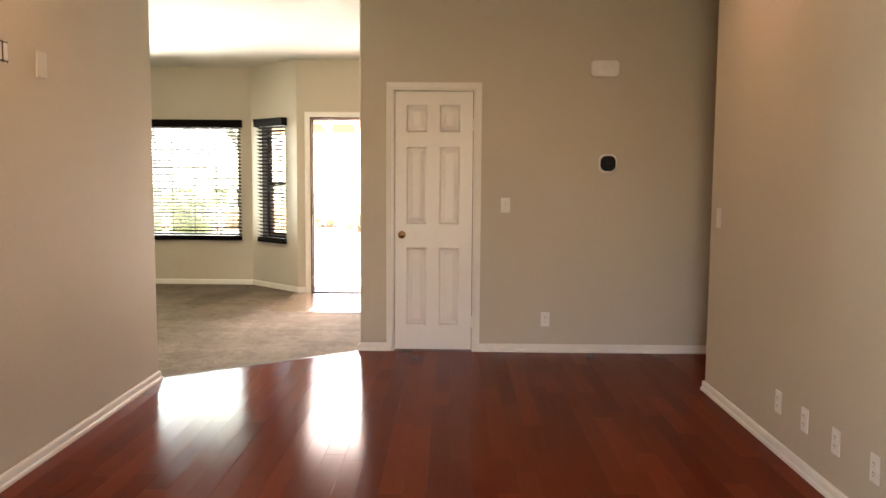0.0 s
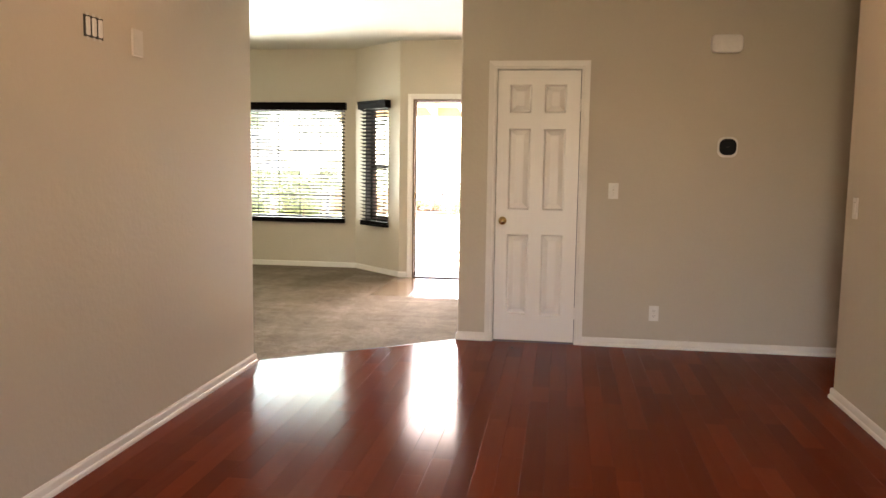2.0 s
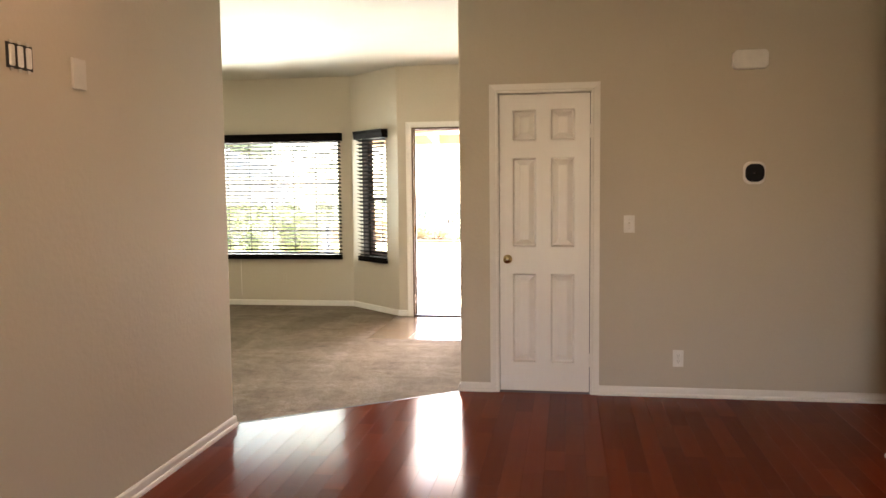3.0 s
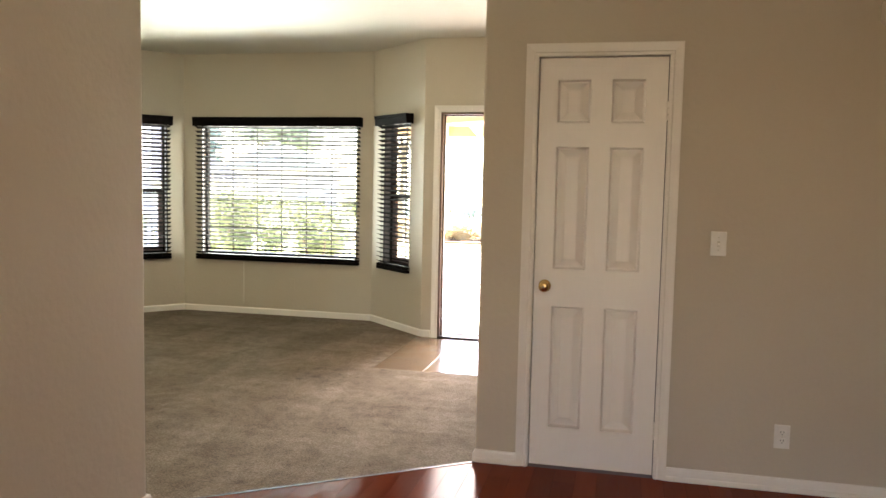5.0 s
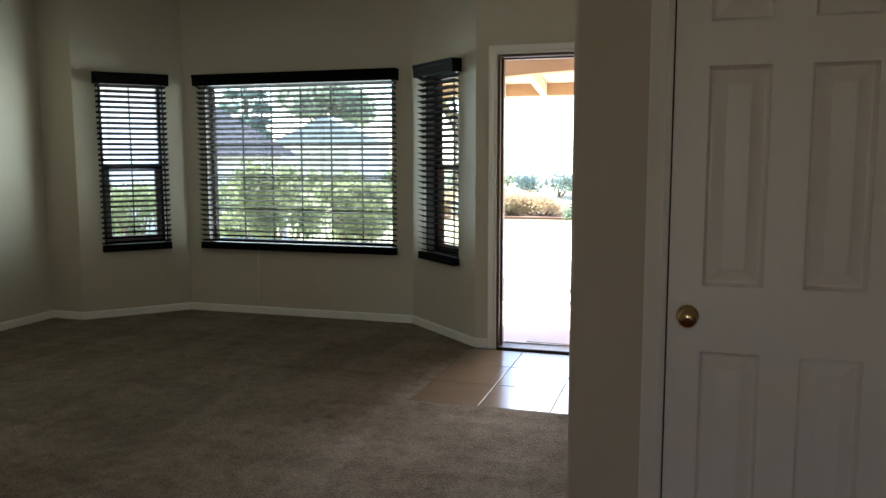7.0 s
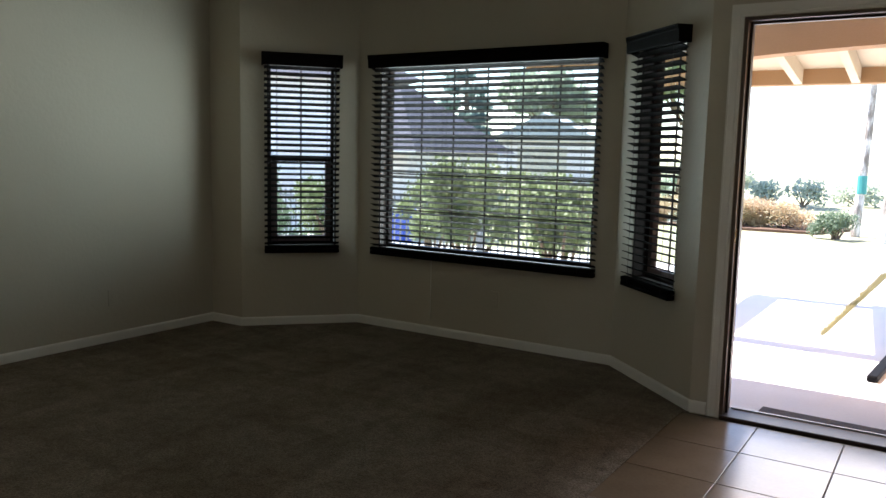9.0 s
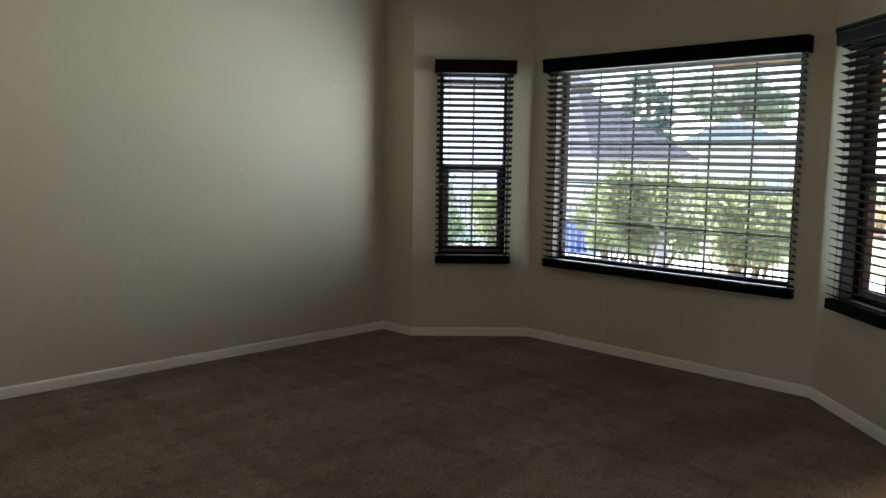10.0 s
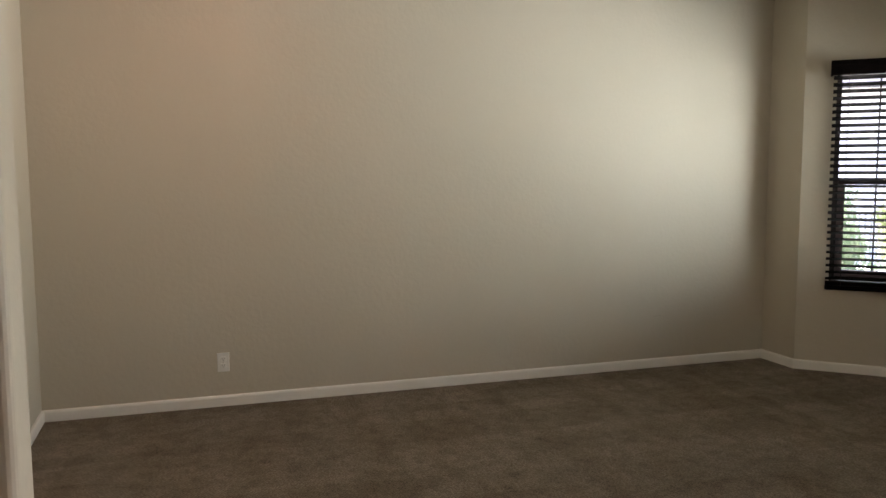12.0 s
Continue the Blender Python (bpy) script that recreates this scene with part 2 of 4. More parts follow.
def boxed(x0, x1, y0, y1, z0, z1, bevel=0.0):
    return box(bmesh.new(), x0, x1, y0, y1, z0, z1, bevel)


def lathe(profile, steps=20, axis="Z"):
    """A body turned from (radius, height) pairs."""
    bm = bmesh.new()
    rings = []
    for r, h in profile:
        rings.append([bm.verts.new((r * math.cos(a * math.tau / steps), r * math.sin(a * math.tau / steps), h)) for a in range(steps)])
    for lo, hi in zip(rings, rings[1:]):
        for i in range(steps):
            bm.faces.new((lo[i], lo[(i + 1) % steps], hi[(i + 1) % steps], hi[i]))
    bm.faces.new(rings[0][::-1])
    bm.faces.new(rings[-1])
    if axis == "-Y":
        bmesh.ops.rotate(bm, verts=bm.verts, matrix=Matrix.Rotation(radians(90), 3, "X"))
    return bm


def prism(points, z0, z1):
    bm = bmesh.new()
    lo = [bm.verts.new((x, y, z0)) for x, y in points]
    hi = [bm.verts.new((x, y, z1)) for x, y in points]
    bm.faces.new(lo[::-1])
    bm.faces.new(hi)
    for i in range(len(points)):
        j = (i + 1) % len(points)
        bm.faces.new((lo[i], lo[j], hi[j], hi[i]))
    bmesh.ops.recalc_face_normals(bm, faces=bm.faces)
    return bm


def sweep(section, points, closed=False):
    """A moulding: section of (out, z) pairs carried along a floor line; out lies to the left of the way."""
    bm = bmesh.new()
    pts = [Vector((x, y)) for x, y in points]
    rings = []
    for i, p in enumerate(pts):
        ways = []
        if i > 0:
            ways.append((p - pts[i - 1]).normalized())
        if i < len(pts) - 1:
            ways.append((pts[i + 1] - p).normalized())
        norms = [Vector((-w.y, w.x)) for w in ways]
        n = sum(norms, Vector((0, 0))).normalized()
        n = n / max(0.4, n.dot(norms[0]))
        rings.append([bm.verts.new((p.x + n.x * o, p.y + n.y * o, z)) for o, z in section])
    k = len(section)
    for a, b in zip(rings, rings[1:]):
        for i in range(k):
            bm.faces.new((a[i], a[(i + 1) % k], b[(i + 1) % k], b[i]))
    bm.faces.new(rings[0])
    bm.faces.new(rings[-1][::-1])
    bmesh.ops.recalc_face_normals(bm, faces=bm.faces)
    return bm


# ---- the plan ----
CARPET_Z, CEIL_Z = -0.02, 2.745
XL, XR = -1.920, 1.72           # side walls of the wood-floored room
YD = 6.27                       # wall with the closet door
LEFT_END, RIGHT_END = 5.285, 5.17
XC = -0.672                     # side of the closet block
XW, YS = -5.59, 4.69            # far wall and south wall of the carpeted room
BAY_A, BAY_B = (-5.26, 9.50), (-4.65, 10.165)
BAY_C, BAY_D = (-2.505, 10.165), (-1.80, 9.51)
YE = 9.51                       # entry wall
LOW = -0.08


def wall(name, p0, p1, thick, holes=(), ext=(0, 0), z0=LOW, z1=CEIL_Z + 0.03, material=None):
    """A wall whose room side runs from p0 to p1, with the room to the left of that way; holes go right through."""
    a, b = Vector(p0), Vector(p1)
    length = (b - a).length
    way = (b - a) / length
    out = Vector((way.y, -way.x))
    bm = bmesh.new()
    cuts = sorted({-ext[0], length + ext[1], *[h[0] for h in holes], *[h[1] for h in holes]})
    for s0, s1 in zip(cuts, cuts[1:]):
        inside = [h for h in holes if h[0] < (s0 + s1) / 2 < h[1]]
        spans = [(z0, z1)] if not inside else [(z0, inside[0][2]), (inside[0][3], z1)]
        for lo, hi in spans:
            if hi - lo > 0.002:
                box(bm, s0, s1, 0, thick, lo, hi)
    m = Matrix(((way.x, out.x, 0, a.x), (way.y, out.y, 0, a.y), (0, 0, 1, 0), (0, 0, 0, 1)))
    bmesh.ops.transform(bm, verts=bm.verts, matrix=m)
    bmesh.ops.recalc_face_normals(bm, faces=bm.faces)
    ob = part(name, bm, material or WALL)
    return tagged(ob, "painted beige plaster wall with light orange-peel texture", "wall", kind="structure")


def rounded_wall(name, x0, x1, y0, y1, corners):
    """A free-ending wall with bullnosed vertical corners."""
    pts, r = [], 0.018
    for cx, cy, start, on in ((x1, y0, -90, corners[0]), (x1, y1, 0, corners[1]), (x0, y1, 90, corners[2]), (x0, y0, 180, corners[3])):
        if not on:
            pts.append((cx, cy))
            continue
        sx, sy = (-1 if cx == x1 else 1), (-1 if cy == y1 else 1)
        for k in range(6):
            a = radians(start + 18 * k)
            pts.append((cx + sx * r + r * math.cos(a), cy + sy * r + r * math.sin(a)))
    ob = part(name, prism(pts, LOW, CEIL_Z + 0.03), WALL)
    return tagged(ob, "painted beige plaster wall with rounded corners", "wall", kind="structure")


DOOR_X0, DOOR_X1, DOOR_H = -0.397, 0.214, 2.045
rounded_wall("wall_left", XL - 0.115, XL, -2.1, LEFT_END, (0, 1, 1, 0))
rounded_wall("wall_right", XR, XR + 0.115, -2.1, RIGHT_END, (0, 1, 1, 0))
# closet wall as two rounded pieces and a head over the door
rounded_wall("wall_closet_west", XC, DOOR_X0 - 0.02, YD, YD + 0.115, (0, 0, 0, 1))
rounded_wall("wall_closet_east", DOOR_X1 + 0.02, 4.2, YD, YD + 0.115, (0, 0, 0, 0))
tagged(part("wall_closet_head", boxed(DOOR_X0 - 0.02, DOOR_X1 + 0.02, YD, YD + 0.115, DOOR_H + 0.02, CEIL_Z + 0.03), WALL), "painted beige plaster over the closet door", "wall", kind="structure")
wall("wall_entry_side", (XC, YE), (XC, YD + 0.115), -0.115)
wall("wall_closet_back", (0.6, YD + 0.8), (XC + 0.115, YD + 0.8), 0.1)
wall("wall_hall_end", (4.2, YD), (4.2, RIGHT_END - 1.3), -0.1)
wall("wall_hall_south", (XR + 0.115, RIGHT_END - 0.9), (4.2, RIGHT_END - 0.9), 0.1)
wall("wall_back", (XL - 0.1, -2.1), (XR + 0.1, -2.1), 0.14, holes=[(1.24, 2.44, 0.0, 2.1)])
wall("wall_south", (XW, YS), (XL - 0.115, YS), 0.14, ext=(0.14, 0))
wall("wall_west", (XW, BAY_A[1]), (XW, YS), 0.14, ext=(0.14, 0))
wall("wall_bay_jog", BAY_A, (XW, BAY_A[1]), 0.14, ext=(0, 0))
BAY_T = 0.15


def angled(a, b):
    d = Vector(b) - Vector(a)
    return d.length, math.atan2(d.y, d.x)


W0_L, W0_A = angled(BAY_A, BAY_B)
W2_L, W2_A = angled(BAY_C, BAY_D)
WIN_Z0, WIN_Z1 = 0.60, 2.00
wall("wall_bay_west", BAY_B, BAY_A, BAY_T, holes=[(W0_L - 0.725, W0_L - 0.195, WIN_Z0, WIN_Z1)], ext=(0.02, 0.0))
wall("wall_bay_middle", BAY_C, BAY_B, BAY_T, holes=[(0.167, 1.944, WIN_Z0, WIN_Z1)], ext=(0.03, 0.03))
wall("wall_bay_east", BAY_D, BAY_C, BAY_T, holes=[(W2_L - 0.73, W2_L - 0.225, WIN_Z0, WIN_Z1)], ext=(0.0, 0.02))
ED_X0, ED_X1, ED_H = -1.64, -0.735, 2.072
wall("wall_entry", (XC, YE), BAY_D, 0.15, holes=[(XC - ED_X1, XC - ED_X0, LOW, ED_H)], ext=(0.12, 0))

# ceiling, roof, subfloor
tagged(part("ceiling", boxed(-5.8, 4.3, -2.3, 10.33, CEIL_Z, CEIL_Z + 0.12), CEIL), "off-white textured plaster ceiling", "ceiling", kind="structure")
tagged(part("roof", boxed(-7.2, 4.9, -2.9, 10.82, CEIL_Z + 0.14, CEIL_Z + 0.34), CREAM), "cream boarded roof with eaves", "roof", kind="structure")
tagged(part("floor_base", boxed(-5.8, 4.3, -2.3, 9.65, -0.16, -0.036), WOODGAP), "dark floor base under the finishes", "floor", kind="structure")
tagged(part("floor_bay_base", boxed(-5.2, -1.95, 9.65, 10.30, -0.16, -0.036), WOODGAP), "dark floor base under the bay", "floor", kind="structure")

EDGE_A, EDGE_B = (XL - 0.115, LEFT_END - 0.02), (XC, YD - 0.008)
TILE_X, TILE_Y = -1.836, 8.165
carpet = part("carpet", prism([(XW, YS), (XL - 0.115, YS), EDGE_A, EDGE_B, (XC, TILE_Y), (TILE_X, TILE_Y), (TILE_X, YE - 0.03), BAY_D, BAY_C, BAY_B, BAY_A, (XW, BAY_A[1])], -0.036, CARPET_Z), CARPET)
tagged(carpet, "worn grey-beige looped carpet with darker stains", "carpet", kind="structure")

# dark strip where the carpet meets the wood
ea, eb = Vector(EDGE_A), Vector(EDGE_B)
out = Vector((eb.y - ea.y, ea.x - eb.x)).normalized() * 0.014
edge_pts = [(ea.x, ea.y), (ea.x + out.x, ea.y + out.y), (eb.x + out.x, eb.y + out.y - 0.004), (eb.x, eb.y)]
tagged(part("trim_carpet_edge", prism(edge_pts, -0.034, 0.0025), BRONZE), "thin dark strip between carpet and wood floor", "floor trim", kind="structure")

# baseboards
BASE = [(0, 0), (0.019, 0), (0.019, 0.013), (0.016, 0.021), (0.0115, 0.024), (0.0115, 0.052), (0.009, 0.059), (0.008, 0.063), (0, 0.065)]


PLAIN = [(0, 0.003), (0.014, 0.003), (0.0145, 0.054), (0.0125, 0.061), (0.008, 0.066), (0, 0.068)]


def baseboard(points, z=0.0):
    ob = part("baseboard", sweep([(o, h + z) for o, h in (PLAIN if z else BASE)], points), TRIM)
    return tagged(ob, "white painted moulded baseboard", "baseboard", kind="structure")


SHOE = 0.060
baseboard([(XL - 0.115, LEFT_END), (XL, LEFT_END), (XL, -2.1)])
baseboard([(XR, -2.1), (XR, RIGHT_END), (XR + 0.115, RIGHT_END)])
baseboard([(XC, YD), (DOOR_X0 - SHOE, YD)][::-1])
baseboard([(DOOR_X1 + SHOE, YD), (4.2, YD)][::-1])
baseboard([(XC, YD), (XC, YE)], CARPET_Z)
baseboard([BAY_D, BAY_C, BAY_B, BAY_A, (XW, BAY_A[1]), (XW, YS), (XL - 0.115, YS)], CARPET_Z)
baseboard([(ED_X0 - 0.07, YE), BAY_D], CARPET_Z)


# ---- closet door with its casing ----
def casing(name, x0, x1, top, y, z0, width=0.066):
    """Moulded trim on three sides of an opening in a wall that faces -y."""
    root = thing(name, pose(0, y, 0), "white painted moulded door casing", "door casing", kind="structure")
    prof = [(0.0, 0.0), (0.0, 0.010), (0.012, 0.013), (0.018, 0.010), (0.045, 0.016), (0.058, 0.019), (width, 0.019), (width, 0.0)]

    def run(points):
        bm = bmesh.new()
        rings = []
        for (px, pz), (dx, dz) in points:
            rings.append([bm.verts.new((px + dx * o, -h, pz + dz * o)) for o, h in prof])
        for a, b in zip(rings, rings[1:]):
            for i in range(len(prof)):
                j = (i + 1) % len(prof)
                bm.faces.new((a[i], a[j], b[j], b[i]))
        bm.faces.new(rings[0])
        bm.faces.new(rings[-1][::-1])
        bmesh.ops.recalc_face_normals(bm, faces=bm.faces)
        return bm

    part("side_casing", run([((x0, z0), (-1, 0)), ((x0, top), (-1, 1))]), TRIM, root)
    part("head_casing", run([((x0, top), (-1, 1)), ((x1, top), (1, 1))]), TRIM, root)
    part("side_casing", run([((x1, top), (1, 1)), ((x1, z0), (1, 0))]), TRIM, root)
    return root


frame_1 = casing("door_frame_1", DOOR_X0 - 0.006, DOOR_X1 + 0.006, DOOR_H + 0.006, YD, 0.0, 0.054)
for x0, x1, z0, z1 in ((DOOR_X0 - 0.02, DOOR_X0 - 0.003, 0, DOOR_H + 0.02), (DOOR_X1 + 0.003, DOOR_X1 + 0.02, 0, DOOR_H + 0.02), (DOOR_X0 - 0.003, DOOR_X1 + 0.003, DOOR_H + 0.004, DOOR_H + 0.02)):
    part("jamb", boxed(x0, x1, -0.001, 0.115, z0, z1), TRIM, frame_1)
# dark sheet behind the leaf paints the shade in the gaps round it
part("door_stop", boxed(DOOR_X0 - 0.003, DOOR_X1 + 0.003, 0.055, 0.07, 0.0, DOOR_H + 0.004), HOLESHADE, frame_1, "dark sheet standing for the shade behind the door")

door = thing("door_1", pose(DOOR_X0, YD + 0.012, 0.012), "closed white six-panel closet door with brass knob", "door", kind="structure")
DW, DH, DT = DOOR_X1 - DOOR_X0, DOOR_H - 0.014, 0.035
PX = [(0.092, 0.250), (0.350, 0.508)]
PZ = [(1.720, 1.926), (1.000, 1.602), (0.198, 0.813)]
bm = bmesh.new()
xs = [0.002, PX[0][0], PX[0][1], PX[1][0], PX[1][1], DW - 0.002]
zs = sorted([0.0, DH] + [z for p in PZ for z in p])
grid = {(i, k): bm.verts.new((x, 0, z)) for i, x in enumerate(xs) for k, z in enumerate(zs)}
for i in range(5):
    for k in range(len(zs) - 1):
        if i in (1, 3) and k in (1, 3, 5):
            continue
        bm.faces.new((grid[i, k], grid[i + 1, k], grid[i + 1, k + 1], grid[i, k + 1]))
ring = [e for e in bm.edges if e.is_boundary]
ex = bmesh.ops.extrude_edge_only(bm, edges=ring)
bmesh.ops.translate(bm, verts=[v for v in ex["geom"] if isinstance(v, bmesh.types.BMVert)], vec=(0, DT, 0))
bmesh.ops.recalc_face_normals(bm, faces=bm.faces)
part("leaf", bm, DOORP, door)


def panel_mesh(w, h):
    """A raised panel: a sunken bead round the edge and a bevelled field."""
    bm = bmesh.new()
    steps = [(0.0, 0.0005), (0.003, 0.010), (0.009, 0.0205), (0.014, 0.021), (0.048, 0.0055), (0.051, 0.005)]
    rings = [[bm.verts.new(c) for c in ((o, d, o), (w - o, d, o), (w - o, d, h - o), (o, d, h - o))] for o, d in steps]
    for a, b in zip(rings, rings[1:]):
        for i in range(4):
            bm.faces.new((a[i], a[(i + 1) % 4], b[(i + 1) % 4], b[i]))
    bm.faces.new(rings[-1])
    bmesh.ops.recalc_face_normals(bm, faces=bm.faces)
    return bm


for z0, z1 in PZ:
    for x0, x1 in PX:
        p = part("panel", panel_mesh(x1 - x0, z1 - z0), DOORP, door)
        p.location = (x0, 0, z0)
knob = part("knob", lathe([(0.0305, 0.0), (0.031, 0.004), (0.026, 0.008), (0.012, 0.012), (0.011, 0.026), (0.018, 0.032), (0.0265, 0.042), (0.027, 0.050), (0.022, 0.058), (0.010, 0.061), (0.002, 0.0615)], 28, "-Y"), BRASS, door, "round polished brass knob", True)
knob.location = (0.056, 0, 0.914)
part("keyhole", lathe([(0.006, 0.0), (0.005, 0.003), (0.001, 0.0032)], 12, "-Y"), HOLESHADE, knob).location = (0, -0.061, 0)
for z in (0.18, DH - 0.30):
    h = part("hinge", lathe([(0.008, 0), (0.009, 0.002), (0.009, 0.029), (0.0078, 0.030), (0.009, 0.031), (0.009, 0.059), (0.0078, 0.060), (0.009, 0.061), (0.009, 0.088), (0.008, 0.09)], 12), TRIM, door, "painted butt hinge", True)
    h.location = (DW + 0.005, -0.011, z)
    part("hinge_pin", lathe([(0.004, 0), (0.005, 0.004), (0.001, 0.010)], 10), TRIM, h).location = (0, 0, 0.09)

# ---- entry opening ----
frame_2 = casing("door_frame_2", ED_X0 - 0.004, ED_X1 + 0.004, ED_H + 0.004, YE, CARPET_Z, 0.048)
for x0, x1, z0, z1 in ((ED_X0, ED_X0 + 0.018, -0.02, ED_H), (ED_X1 - 0.018, ED_X1, -0.02, ED_H), (ED_X0 + 0.018, ED_X1 - 0.018, ED_H - 0.018, ED_H)):
    part("jamb", boxed(x0, x1, -0.001, 0.16, z0, z1), JAMBWOOD, frame_2, "dark brown stained door jamb")
for x0, x1, z0, z1 in ((ED_X0 + 0.0185, ED_X0 + 0.031, -0.02, ED_H - 0.018), (ED_X1 - 0.031, ED_X1 - 0.0185, -0.02, ED_H - 0.018), (ED_X0 + 0.031, ED_X1 - 0.031, ED_H - 0.031, ED_H - 0.0185)):
    part("weather_strip", boxed(x0, x1, 0.05, 0.075, z0, z1, 0.002), BRONZE, frame_2, "dark bronze weather strip")
strike = part("strike_plate", boxed(ED_X0 + 0.018, ED_X0 + 0.021, 0.01, 0.045, 0.92, 0.99), BRASS, frame_2, "brass strike plate")
part("threshold", boxed(ED_X0 + 0.002, ED_X1 - 0.002, -0.02, 0.17, -0.036, -0.004, 0.006), BRONZE, frame_2, "dark bronze door sill")
part("sill_strip", boxed(ED_X0 + 0.03, ED_X1 - 0.03, 0.145, 0.157, -0.0035, 0.003, 0.001), STEEL, frame_2, "worn metal sill strip")


# ---- windows and blinds ----
def window_at(index, origin, angle, width, single_hung, label):
    """A vinyl window deep in its opening. Local x along the wall, y outwards."""
    m = Matrix.Translation((*origin, 0)) @ Matrix.Rotation(angle, 4, "Z")
    root = thing("window_%d" % index, m, label, "window", kind="structure")
    z0, z1 = WIN_Z0, WIN_Z1
    y0, y1, f = 0.085, 0.14, 0.035
    for a, b, c, d in ((0, f, z0, z1), (width - f, width, z0, z1), (f, width - f, z1 - f, z1), (f, width - f, z0, z0 + f)):
        part("window_frame", boxed(a + 0.001, b - 0.001, y0, y1, c + 0.001, d - 0.001, 0.003), FRAMEBACKLIT, root)
    part("window_sill", boxed(0.001, width - 0.001, 0.004, y0, z0 + 0.001, z0 + 0.014, 0.003), FRAMEBACKLIT, root)
    for a, b, c, d in ((0.001, 0.013, z0 + 0.0145, z1 - 0.0135), (width - 0.013, width - 0.001, z0 + 0.0145, z1 - 0.0135), (0.001, width - 0.001, z1 - 0.013, z1 - 0.001)):
        part("jamb_liner", boxed(a, b, 0.004, y0 - 0.0005, c, d, 0.002), FRAMEBACKLIT, root)
    if single_hung:
        mid, sw = 1.285, 0.042
        part("meeting_rail", boxed(f, width - f, y0 + 0.006, y1 - 0.006, mid - 0.022, mid + 0.022, 0.003), FRAMEBACKLIT, root)
        for a, b, c, d in ((f, f + sw, z0 + f, mid - 0.022), (width - f - sw, width - f, z0 + f, mid - 0.022), (f + sw, width - f - sw, z0 + f, z0 + f + sw)):
            part("sash", boxed(a, b, y0 + 0.004, y1 - 0.01, c, d, 0.003), SASH, root)
        cells = [(f + sw, width - f - sw, z0 + f + sw, mid - 0.022), (f, width - f, mid + 0.022, z1 - f)]
        bars_v = [width / 2]
        bars_h = [1.0] if index == 3 else []
    else:
        cells = [(f, width - f, z0 + f, z1 - f)]
        bars_v = [f + (width - 2 * f) * k / 6 for k in range(1, 6)]
        bars_h = [0.905, 1.185, 1.465, 1.745]
    for a, b, c, d in cells:
        pane = part("pane", boxed(a, b, y0 + 0.030, y0 + 0.034, c, d), GLASS, root, "clear glass")
        pane.visible_shadow = False
        for x in bars_v:
            part("muntin", boxed(x - 0.0055, x + 0.0055, y0 + 0.024, y0 + 0.0295, c, d), FRAMEBACKLIT, root)
        for z in bars_h:
            if c < z < d:
                part("muntin", boxed(a, b, y0 + 0.0225, y0 + 0.0239, z - 0.0055, z + 0.0055), FRAMEBACKLIT, root)
    return root


